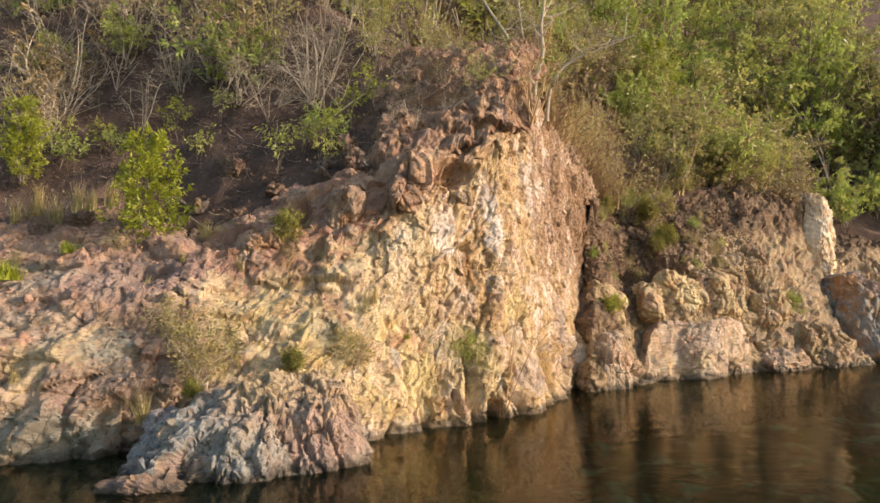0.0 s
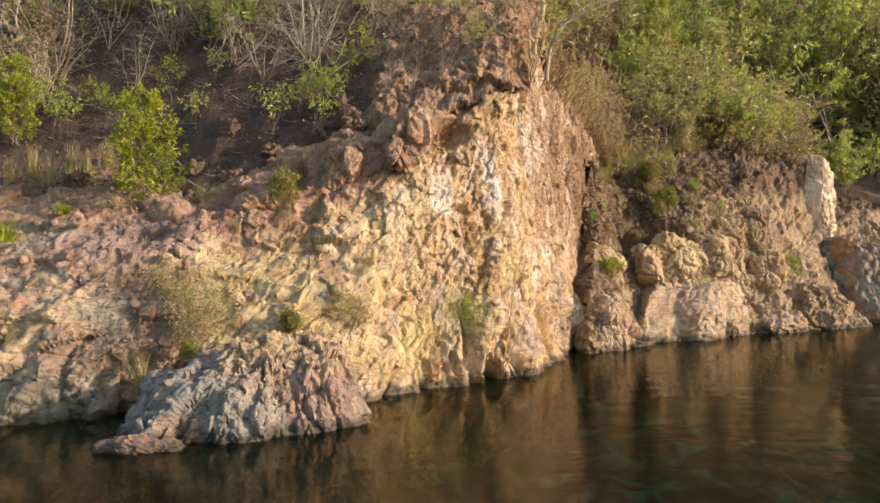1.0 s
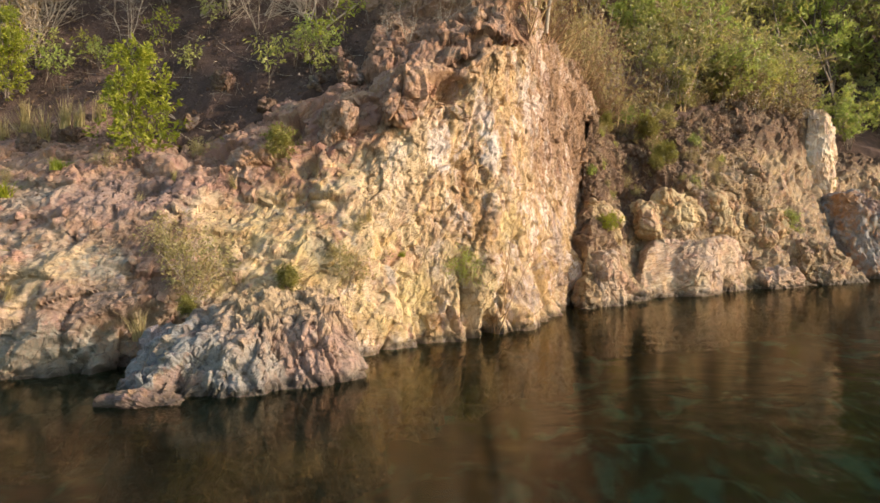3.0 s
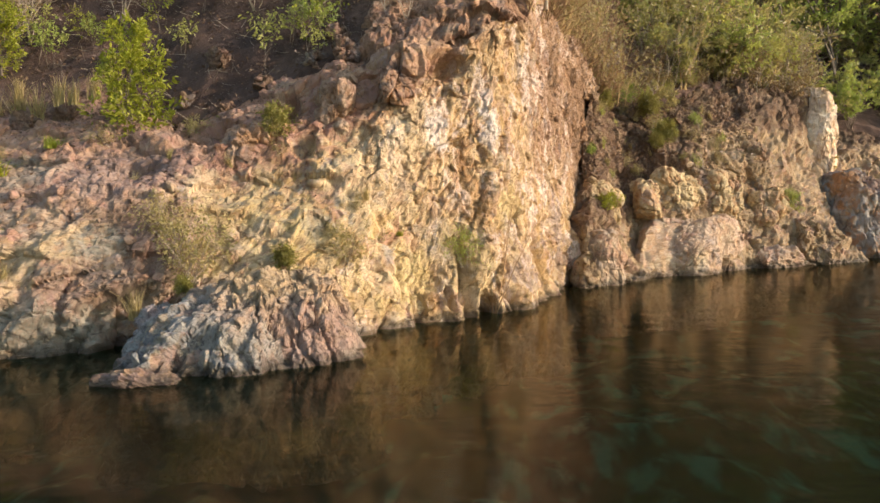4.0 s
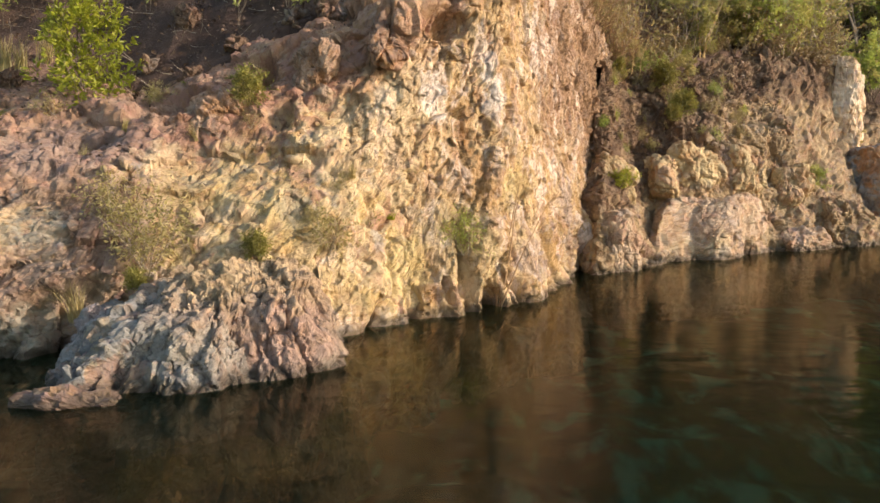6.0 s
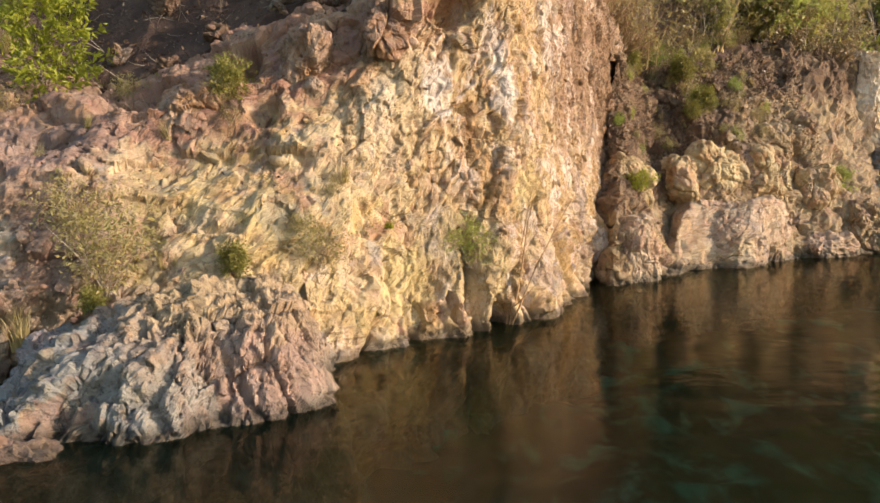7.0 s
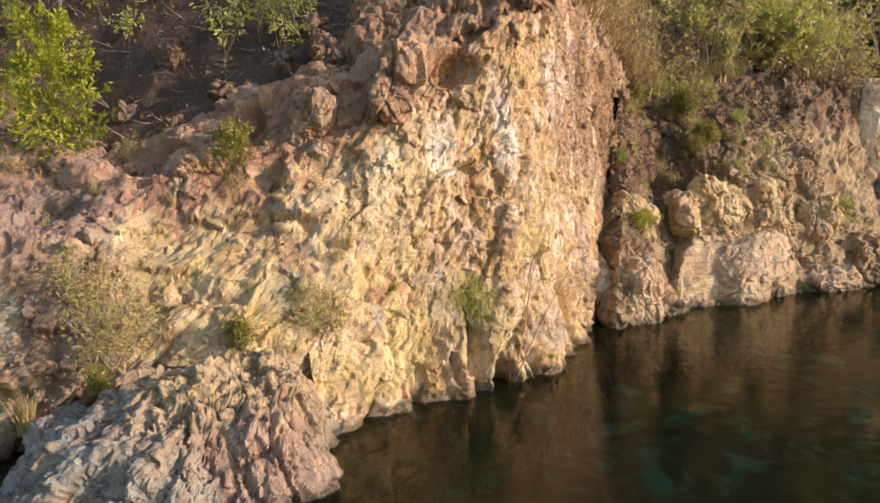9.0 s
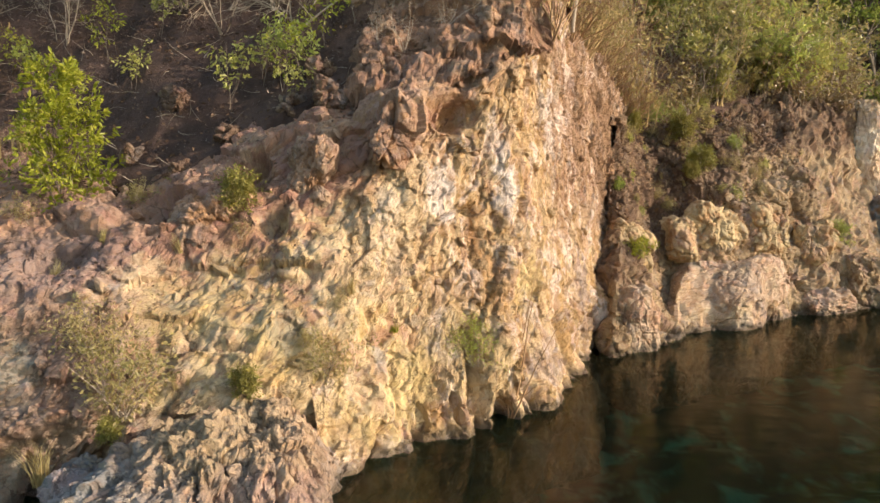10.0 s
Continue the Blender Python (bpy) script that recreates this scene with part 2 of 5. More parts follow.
LOW_MINERALS = [
    ((-5.4, -3.3, 1.45), 0.6, 0.45, UMBER, 0.75), ((-6.4, -3.9, 1.05), 0.9, 0.35, UMBER, 0.65), ((-7.4, -3.8, 1.5), 0.8, 0.3, OCHRE, 0.8),
    ((-6.8, -3.7, 1.85), 0.6, 0.25, OCHRE, 0.7), ((-6.9, -4.1, 0.35), 1.1, 0.42, SAGE, 0.85), ((-6.4, -3.4, 1.7), 0.4, 0.22, SAGE, 0.8), ((-3.05, -2.0, 1.9), 0.35, 0.3, SAGE, 0.6),
]
FRONT_MINERALS = [((-3.4, -3.7, 1.15), 1.0, 0.36, OCHRE, 0.75), ((-2.4, -4.0, 1.05), 0.7, 0.4, (0.56, 0.40, 0.25), 0.8), ((-2.4, -4.7, 0.35), 0.6, 0.45, BLUSH, 0.7),
                  ((-4.9, -4.6, 0.6), 0.4, 0.3, (0.47, 0.39, 0.375), 0.8), ((-3.5, -5.1, 0.4), 0.5, 0.35, (0.43, 0.41, 0.345), 0.7), ((-4.3, -5.6, 0.15), 0.6, 0.16, BLUSH, 0.7)]
M_WALL = rock_material("cream_cliff_rock", (0.60, 0.45, 0.27), (0.51, 0.335, 0.155), (0.165, 0.105, 0.06), (0.42, 0.255, 0.18), crown, (2.6, 2.6, 0.8), (0, 12, 0), 0.9, white=0.8, also=(right_face, (0.40, 0.27, 0.185), (0.30, 0.18, 0.115)), rust=(0.42, 0.26, 0.13), rusty=0.68, hues=0.55, minerals=WALL_MINERALS + SIDE_MINERALS)
M_LEFT = rock_material("ochre_bank_rock", (0.58, 0.45, 0.27), (0.50, 0.345, 0.155), (0.15, 0.10, 0.065), (0.345, 0.195, 0.15), upper_left, (1.5, 1.5, 1.2), (0, 25, 0), 0.88, white=0.2, also=(lower_left, (0.44, 0.33, 0.23), (0.31, 0.21, 0.15)), busy=0.8, rust=(0.37, 0.22, 0.125), rusty=0.58, hues=0.85, minerals=LEFT_MINERALS + LOW_MINERALS)
M_FRONT = rock_material("blue_grey_rock", (0.30, 0.295, 0.278), (0.155, 0.16, 0.168), (0.075, 0.07, 0.07), (0.48, 0.31, 0.19), warm_top, (2.2, 2.2, 0.9), (0, 30, 0), 0.7, white=0.12, rust=(0.29, 0.225, 0.17), hues=0.6, minerals=FRONT_MINERALS)
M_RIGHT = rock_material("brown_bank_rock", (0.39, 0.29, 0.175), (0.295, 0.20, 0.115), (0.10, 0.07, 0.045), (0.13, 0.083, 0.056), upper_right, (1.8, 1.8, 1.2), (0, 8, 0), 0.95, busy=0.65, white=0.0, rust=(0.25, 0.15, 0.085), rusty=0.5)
M_BOULDER = rock_material("ochre_boulder_rock", (0.53, 0.42, 0.245), (0.42, 0.30, 0.155), (0.13, 0.09, 0.055), (0.36, 0.26, 0.16), None, (0.8, 0.8, 0.7), (0, 10, 0), white=0.0, blotch=0.5, busy=0.5)
M_LEDGE = rock_material("pinkish_ledge_rock", (0.49, 0.37, 0.265), (0.39, 0.265, 0.18), (0.15, 0.10, 0.07), (0.52, 0.45, 0.32), None, (1.0, 1.0, 0.9), (0, 25, 0), white=0.15, rusty=0.35, busy=0.7)
M_TOE = rock_material("dusky_pink_rock", (0.33, 0.225, 0.195), (0.25, 0.165, 0.135), (0.09, 0.062, 0.053), (0.36, 0.32, 0.30), None, (1.6, 1.6, 1.2), (0, 30, 0), white=0.0, rusty=0.3)
M_PILLAR = rock_material("cream_pillar_rock", (0.80, 0.66, 0.47), (0.68, 0.50, 0.29), (0.25, 0.17, 0.1), (0.80, 0.70, 0.56), None, (2.0, 2.0, 0.5), (0, 4, 0), white=0.6, rusty=0.25, busy=0.5)
M_APRON = rock_material("rust_and_slate_rock", (0.34, 0.32, 0.30), (0.28, 0.24, 0.21), (0.12, 0.09, 0.07), (0.46, 0.24, 0.11), None, (1.5, 1.5, 1.2), (0, 20, 0), blotch=0.3, white=0.0, rust=(0.40, 0.20, 0.09), minerals=[((12.0, 13.2, 2.4), 0.6, 1.3, (0.44, 0.45, 0.46), 0.9), ((12.9, 13.6, 2.7), 0.45, 1.5, (0.54, 0.27, 0.11), 0.9), ((14.2, 14.2, 2.0), 0.8, 2.0, UMBER, 0.9)])
M_SUNK = rock_material("earthy_slope_rock", (0.22, 0.15, 0.105), (0.16, 0.10, 0.07), (0.07, 0.045, 0.03), (0.14, 0.09, 0.06), None, (1.6, 1.6, 1.2), (0, 20, 0), rust=(0.2, 0.12, 0.075))
M_SPUR = rock_material("brown_spur_rock", (0.42, 0.265, 0.175), (0.30, 0.175, 0.11), (0.105, 0.068, 0.048), (0.21, 0.13, 0.095), None, (1.6, 1.6, 1.2), (0, 20, 0), rust=(0.33, 0.18, 0.10), hues=0.4)
M_KNOB = rock_material("red_brown_rock", (0.47, 0.31, 0.215), (0.36, 0.215, 0.145), (0.14, 0.085, 0.065), (0.45, 0.35, 0.26), None, (1.8, 1.8, 1.2), (0, 20, 0))


def soil_material():
    k = Nodes("dark_forest_soil")
    x, y, z = k.axes()
    a, b, c = k.noise(1.2, 5, 0.7), k.noise(11, 6, 0.75, shift=4), k.noise(60, 3, 0.7)
    color = k.mix(k.step(a, 0.38, 0.62), (0.08, 0.054, 0.045), (0.145, 0.095, 0.075))
    color = k.mix(k.math("MULTIPLY", k.step(b, 0.55, 0.72), 0.7), color, (0.18, 0.12, 0.075))
    color = k.mix(k.math("MULTIPLY", k.step(c, 0.55, 0.75), 0.6), color, (0.05, 0.03, 0.02))
    spur = k.math("MULTIPLY", k.step(x, -3.4, -1.8), k.step(k.math("MULTIPLY_ADD", y, -0.45, x), 0.9, -0.3))
    # reddish earth along the left crest, its sunlit brightness put into the colour
    lit_strip = k.math("MULTIPLY", k.step(x, -7.2, -8.2), k.step(k.math("ADD", y, a), 1.3, 0.5))
    color = k.mix(lit_strip, color, k.mix(k.step(b, 0.40, 0.62), (0.20, 0.115, 0.085), (0.40, 0.26, 0.185)))
    rusty = k.mix(k.step(b, 0.42, 0.62), (0.22, 0.125, 0.075), (0.36, 0.225, 0.14))
    color = k.mix(k.math("MULTIPLY", spur, k.math("MULTIPLY_ADD", a, 0.8, 0.35)), color, rusty)
    bed = k.step(z, 0.0, -0.3)
    stone = k.cells(0.9, "F1")
    pale = k.step(k.math("ADD", stone.outputs["Distance"], k.math("MULTIPLY", a, 0.5)), 0.48, 0.36)
    cloud = k.step(k.noise(1.3, 3, 0.5, (1.1, 0.5, 1.0), shift=40), 0.52, 0.72)
    under = k.mix(k.math("MULTIPLY", pale, 0.85), (0.022, 0.028, 0.015), (0.08, 0.09, 0.055))
    speck = k.math("MULTIPLY", k.step(k.noise(1.7, 4, 0.6, (1.0, 0.6, 1.0), shift=47), 0.50, 0.75), k.step(k.noise(0.35, 2, 0.5, shift=19), 0.42, 0.56))
    under = k.mix(cloud, under, (0.12, 0.28, 0.215))
    under = k.mix(k.math("MULTIPLY", speck, 0.6), under, (0.26, 0.48, 0.37))
    near = k.math("MULTIPLY", k.step(y, -7.0, -9.5), k.step(k.noise(0.9, 4, 0.6, (1.2, 0.6, 1.0), shift=88), 0.46, 0.70))
    under = k.mix(k.math("MULTIPLY", near, 0.75), under, (0.20, 0.47, 0.36))
    color = k.mix(bed, color, under)
    return k.finish(color, 0.95, k.bump(k.math("ADD", b, k.math("MULTIPLY", c, 0.4)), 1.0, 0.06), 0.2)


def water_material():
    k = Nodes("river_water")
    t = k.tree
    t.nodes.remove(k.bsdf)
    swell = k.noise(1.5, 2, 0.5, (1, 1.6, 1))
    ripple = k.noise(6.0, 3, 0.55, (1, 1.5, 1), shift=9)
    patch = k.step(k.noise(0.22, 2, 0.5, shift=14), 0.46, 0.66)
    h = k.math("ADD", k.math("MULTIPLY", swell, 0.7), k.math("MULTIPLY", ripple, k.math("MULTIPLY_ADD", patch, 0.40, 0.12)))
    normal = k.bump(h, 0.20, 0.10)
    gloss = t.nodes.new("ShaderNodeBsdfGlossy")
    gloss.inputs["Roughness"].default_value = 0.065
    gloss.inputs["Color"].default_value = (0.68, 0.60, 0.46, 1)
    k.put(gloss.inputs["Normal"], normal)
    deep = t.nodes.new("ShaderNodeBsdfTransparent")
    deep.inputs["Color"].default_value = (0.52, 0.86, 0.70, 1)
    body = t.nodes.new("ShaderNodeBsdfDiffuse")
    body.inputs["Color"].default_value = (0.020, 0.034, 0.022, 1)
    inner = t.nodes.new("ShaderNodeMixShader")
    inner.inputs[0].default_value = 0.14
    t.links.new(deep.outputs[0], inner.inputs[1])
    t.links.new(body.outputs[0], inner.inputs[2])
    fres = t.nodes.new("ShaderNodeFresnel")
    fres.inputs["IOR"].default_value = 1.33
    k.put(fres.inputs["Normal"], normal)
    outer = t.nodes.new("ShaderNodeMixShader")
    t.links.new(fres.outputs[0], outer.inputs[0])
    t.links.new(inner.outputs[0], outer.inputs[1])
    t.links.new(gloss.outputs[0], outer.inputs[2])
    t.links.new(outer.outputs[0], t.nodes["Material Output"].inputs["Surface"])
    return k.mat


def leaf_material(name, a, b, c, glow=0.35, vary=False):
    """Leaves: colour varies leaf by leaf and clump by clump, and light passes through."""
    k = Nodes(name)
    t = k.tree
    color = k.mix(k.island, a, b)
    color = k.mix(k.math("MULTIPLY", k.step(k.noise(0.8, 3, 0.6), 0.45, 0.7), 0.7), color, c)
    if vary:
        # plants differ: some yellower, some half dry
        pick = t.nodes.new("ShaderNodeObjectInfo").outputs["Random"]
        color = k.mix(k.math("MULTIPLY", k.step(pick, 0.45, 0.12), 0.65), color, (0.50, 0.48, 0.13))
        color = k.mix(k.math("MULTIPLY", k.step(pick, 0.74, 0.95), 0.7), color, (0.36, 0.27, 0.15))
    k.finish(color, 0.42, None, 0.5)
    thin = t.nodes.new("ShaderNodeBsdfTranslucent")
    k.put(thin.inputs["Color"], color)
    m = t.nodes.new("ShaderNodeMixShader")
    m.inputs[0].default_value = glow
    t.links.new(k.bsdf.outputs[0], m.inputs[1])
    t.links.new(thin.outputs[0], m.inputs[2])
    t.links.new(m.outputs[0], t.nodes["Material Output"].inputs["Surface"])
    return k.mat


def bark_material(name, a, b):
    k = Nodes(name)
    n = k.noise(14, 5, 0.7, (3, 3, 1))
    return k.finish(k.mix(k.step(n, 0.35, 0.65), a, b), 0.9, k.bump(n, 0.6, 0.01), 0.2)


M_SOIL, M_WATER = soil_material(), water_material()
M_LIME = leaf_material("lime_leaves", (0.27, 0.31, 0.025), (0.38, 0.39, 0.04), (0.18, 0.23, 0.025), 0.4)
M_GREEN = leaf_material("green_leaves", (0.27, 0.36, 0.07), (0.42, 0.47, 0.12), (0.36, 0.37, 0.11), 0.5, True)
M_OLIVE = leaf_material("olive_leaves", (0.33, 0.33, 0.10), (0.46, 0.42, 0.16), (0.29, 0.32, 0.09), 0.5, True)
M_MOSSY = leaf_material("olive_green_leaves", (0.22, 0.21, 0.045), (0.33, 0.30, 0.075), (0.26, 0.22, 0.06), 0.35)
M_DRY = leaf_material("dry_leaves", (0.24, 0.17, 0.075), (0.34, 0.25, 0.12), (0.20, 0.13, 0.06), 0.25)
M_WISP = leaf_material("olive_straw_leaves", (0.37, 0.30, 0.12), (0.46, 0.38, 0.17), (0.29, 0.27, 0.09), 0.4)
M_STRAW = leaf_material("straw_grass", (0.42, 0.33, 0.14), (0.52, 0.42, 0.20), (0.34, 0.30, 0.10), 0.3)
M_LITTER = leaf_material("leaf_litter", (0.11, 0.066, 0.043), (0.18, 0.115, 0.07), (0.08, 0.05, 0.033), 0.1)
M_BARK = bark_material("grey_brown_bark", (0.13, 0.10, 0.075), (0.24, 0.20, 0.16))
M_PALE = bark_material("pale_dry_wood", (0.50, 0.43, 0.34), (0.34, 0.28, 0.21))
M_GOLD = bark_material("straw_dry_stems", (0.58, 0.45, 0.23), (0.42, 0.30, 0.15))
M_ROOT = bark_material("brown_dry_roots", (0.44, 0.30, 0.17), (0.30, 0.19, 0.11))
M_RUST = bark_material("rusty_dry_stems", (0.27, 0.16, 0.085), (0.36, 0.23, 0.12))


# ---- noise on arrays ----
def hashed(i, j, k, seed):
    h = (i.astype(np.int64) * 374761393 + j.astype(np.int64) * 668265263 + k.astype(np.int64) * 2147483647 + seed * 974711) & 0xFFFFFFFF
    h = ((h ^ (h >> 13)) * 1274126177) & 0xFFFFFFFF
    h = ((h ^ (h >> 16)) * 2246822519) & 0xFFFFFFFF
    return ((h ^ (h >> 15)) & 0xFFFFFF) / float(0xFFFFFF)


def value_noise(p, size, seed):
    q = p / size
    c = np.floor(q).astype(np.int64)
    f = q - c
    f = f * f * (3 - 2 * f)
    out = 0.0
    for a in (0, 1):
        for b in (0, 1):
            for d in (0, 1):
                w = (f[:, 0] if a else 1 - f[:, 0]) * (f[:, 1] if b else 1 - f[:, 1]) * (f[:, 2] if d else 1 - f[:, 2])
                out = out + w * hashed(c[:, 0] + a, c[:, 1] + b, c[:, 2] + d, seed)
    return out * 2 - 1


def fbm(p, size, octaves, seed):
    return sum(value_noise(p, size / 2 ** o, seed + o) * 0.55 ** o for o in range(octaves))


def facets(p, size, seed, tilt=0.6, chip=True):
    """Broken rock: slanted flat facets that meet in sharp ridges (chip) or in open joints."""
    q = p / np.asarray(size)
    c = np.floor(q).astype(np.int64)
    best = np.full(len(q), 9.0)
    for a in (-1, 0, 1):
        for b in (-1, 0, 1):
            for d in (-1, 0, 1):
                i, j, k = c[:, 0] + a, c[:, 1] + b, c[:, 2] + d
                r = [hashed(i, j, k, seed + s) for s in (0, 7, 13, 21, 22, 23, 24)]
                x, y, z = q[:, 0] - i - r[0], q[:, 1] - j - r[1], q[:, 2] - k - r[2]
                f = 0.5 * (x * x + y * y + z * z) + tilt * (x * (2 * r[3] - 1) + y * (2 * r[4] - 1) + z * (2 * r[5] - 1)) + 0.45 * r[6]
                best = np.minimum(best, f)
    return (best - 0.12) * 1.6 * (1 if chip else -1)


def blocks(p, size, seed, tilt=0.6, jump=0.6, groove=0.22):
    """Jointed rock: tilted flat blocks that step in and out, with a groove along each joint."""
    q = p / np.asarray(size)
    c = np.floor(q).astype(np.int64)
    first, second, value = np.full(len(q), 9.0), np.full(len(q), 9.0), np.zeros(len(q))
    for a in (-1, 0, 1):
        for b in (-1, 0, 1):
            for d in (-1, 0, 1):
                i, j, k = c[:, 0] + a, c[:, 1] + b, c[:, 2] + d
                r = [hashed(i, j, k, seed + s) for s in (0, 7, 13, 21, 22, 23, 24)]
                x, y, z = q[:, 0] - i - r[0], q[:, 1] - j - r[1], q[:, 2] - k - r[2]
                far = x * x + y * y + z * z
                near = far < first
                second = np.where(near, first, np.minimum(second, far))
                first = np.where(near, far, first)
                value = np.where(near, tilt * (x * (2 * r[3] - 1) + y * (2 * r[4] - 1) + z * (2 * r[5] - 1)) + jump * (r[6] - 0.5), value)
    gap = np.sqrt(second) - np.sqrt(first)
    return value - groove * np.clip(1 - gap / 0.16, 0, 1)


# ---- building helpers ----
def mesh_object(name, verts, faces, material, parent=None, smooth=False):
    me = bpy.data.meshes.new(name)
    verts, faces = np.asarray(verts, np.float32), np.asarray(faces, np.int32)
    side = faces.shape[1]
    me.vertices.add(len(verts))
    me.vertices.foreach_set("co", verts.ravel())
    me.loops.add(faces.size)
    me.loops.foreach_set("vertex_index", faces.ravel())
    me.polygons.add(len(faces))
    me.polygons.foreach_set("loop_start", np.arange(0, faces.size, side, dtype=np.int32))
    me.polygons.foreach_set("use_smooth", np.full(len(faces), smooth))
    me.materials.append(material)
    me.update(calc_edges=True)
    me.validate()
    ob = new(name, me)
    if parent:
        ob.parent = parent
    return ob


def grid_faces(nu, nv, closed=False):
    i = np.arange(nu if closed else nu - 1)[:, None]
    j = np.arange(nv - 1)[None, :]
    a, b = i * nv + j, ((i + 1) % nu) * nv + j
    return np.stack([a, b, b + 1, a + 1], -1).reshape(-1, 4)


def grid_normals(p):
    u, v = np.gradient(p, axis=0), np.gradient(p, axis=1)
    n = np.cross(u, v)
    return n / np.maximum(np.linalg.norm(n, axis=2, keepdims=True), 1e-9)


def resample(p, count, smooth):
    """Points along a line of stations, evenly spaced and slightly rounded."""
    d = np.concatenate([[0], np.cumsum(np.linalg.norm(np.diff(p.reshape(len(p), -1), axis=0), axis=1))])
    s = np.linspace(0, d[-1], count)
    flat = p.reshape(len(p), -1)
    out = np.stack([np.interp(s, d, flat[:, c]) for c in range(flat.shape[1])], 1)
    for _ in range(smooth):
        out[1:-1] = 0.25 * out[:-2] + 0.5 * out[1:-1] + 0.25 * out[2:]
    return out.reshape(count, *p.shape[1:])


def break_up(p, n, cells, seed, rough=0.05, flute=0.0, bulge=0.10, shear=0.0, foot=0.0, pits=0.0, fan=None):
    """Push points out along n by bulges, upright flutes, broken facets of the given (size, depth) and fine roughness."""
    flat, nn = p.reshape(-1, 3), n.reshape(-1, 3)
    warp = flat + 0.07 * np.stack([fbm(flat, 0.9, 2, seed + s) for s in (31, 32, 33)], 1)
    warp[:, 0] += shear * warp[:, 2]
    if fan:
        warp[:, 0] = fan[0] + (warp[:, 0] - fan[0]) * (1 + fan[1] * np.clip(warp[:, 2], 0, 3))
    d = fbm(warp, 0.34, 4, seed + 5) * rough + fbm(flat, 0.12, 2, seed + 6) * 0.028 + fbm(flat, 1.9, 2, seed + 3) * bulge
    if flute:
        d = d + flute * (0.5 - 2.0 * np.abs(fbm(warp * (1, 1, 0.25), 0.7, 3, seed + 8)))
    if foot:
        low = np.clip((1.8 - flat[:, 2]) / 0.7, 0, 1)
        d = d + foot * low * (2.2 * np.sqrt(np.abs(fbm(warp * (1, 1, 0.16), 0.75, 2, seed + 9))) - 1.2)
    if pits:
        # weathered-out hollows, leaning with the beds
        lean = warp * (1.0, 1.0, 0.6)
        lean[:, 0] -= 0.5 * lean[:, 2]
        for size, depth, s in ((0.30, 1.0, 71), (0.15, 0.7, 74)):
            h = np.clip((fbm(lean, size, 2, seed + s) - 0.30) / 0.22, 0, 1)
            d = d - pits * depth * h * h * (3 - 2 * h)
    for m, (size, depth) in enumerate(cells):
        size = np.asarray(size)
        d = d + facets(warp, size, seed + 50 * m, 0.62 if m == 0 else 0.85, m % 2 == 0) * depth * (0.9 if m == 0 else 0.35)
        d = d + blocks(warp + 3.3, size * 0.85, seed + 50 * m + 25) * depth * (0.6 if m == 0 else 0.75)
    return (flat + nn * d[:, None]).reshape(p.shape)


SURFACE = {}


def bank_face(name, stations, step, cells, seed, material, rough=0.05, rounding=6, flute=0.0, foot=0.0, shear=0.0, pits=0.0, hollows=()):
    """A rock face from stations along the shore: foot, lower, upper and crest points."""
    st = []
    for fx, fy, lx, ly, lz, ux, uy, uz, cx, cy, cz in stations:
        st.append([(fx, fy, 0.0), (lx, ly, lz), (ux, uy, uz), (cx, cy, cz)])
    st = np.array(st)
    along = np.gradient(st[:, 3, :2], axis=0)
    inland = np.stack([-along[:, 1], along[:, 0]], 1)
    inland /= np.linalg.norm(inland, axis=1, keepdims=True)
    flat = np.concatenate([inland, np.zeros((len(st), 1))], 1)
    deep = st[:, 0] - flat * 0.5 + (0, 0, -1.7)
    back = st[:, 3] + flat * 0.9 + (0, 0, 0.45)
    under = st[:, 3] + flat * 1.8 + (0, 0, 0.2)
    st = np.concatenate([deep[:, None], st, back[:, None], under[:, None]], 1)
    length = np.linalg.norm(np.diff(st[:, 2, :2], axis=0), axis=1).sum()
    height = np.linalg.norm(np.diff(st[len(st) // 2], axis=0), axis=1).sum()
    nu, nv = int(length / step), int(height / step)
    p = resample(st, nu, rounding)
    p = np.swapaxes(resample(np.swapaxes(p, 0, 1), nv, rounding), 0, 1)
    n = grid_normals(p)
    for x, y, z, wide, tall, depth in hollows:
        q = (p - (x, y, z)) / (wide, wide, tall)
        q = q + 0.3 * fbm(p.reshape(-1, 3), 0.5, 3, seed + 90).reshape(p.shape[:2])[..., None]
        p = p - n * (depth * np.exp(-(q ** 2).sum(2) ** 2))[..., None]
    p = break_up(p, n, cells, seed, rough, flute, shear=shear, foot=foot, pits=pits)
    ob = mesh_object(name, p.reshape(-1, 3), grid_faces(nu, nv), material)
    SURFACE[ob.name] = (p, grid_normals(p))
    return ob


def ico(level):
    bm = bmesh.new()
    bmesh.ops.create_icosphere(bm, subdivisions=level, radius=1)
    v = np.array([x.co for x in bm.verts])
    f = np.array([[x.index for x in g.verts] for g in bm.faces])
    bm.free()
    return v, f


ICO = {n: ico(n) for n in (2, 3, 4, 5, 6)}


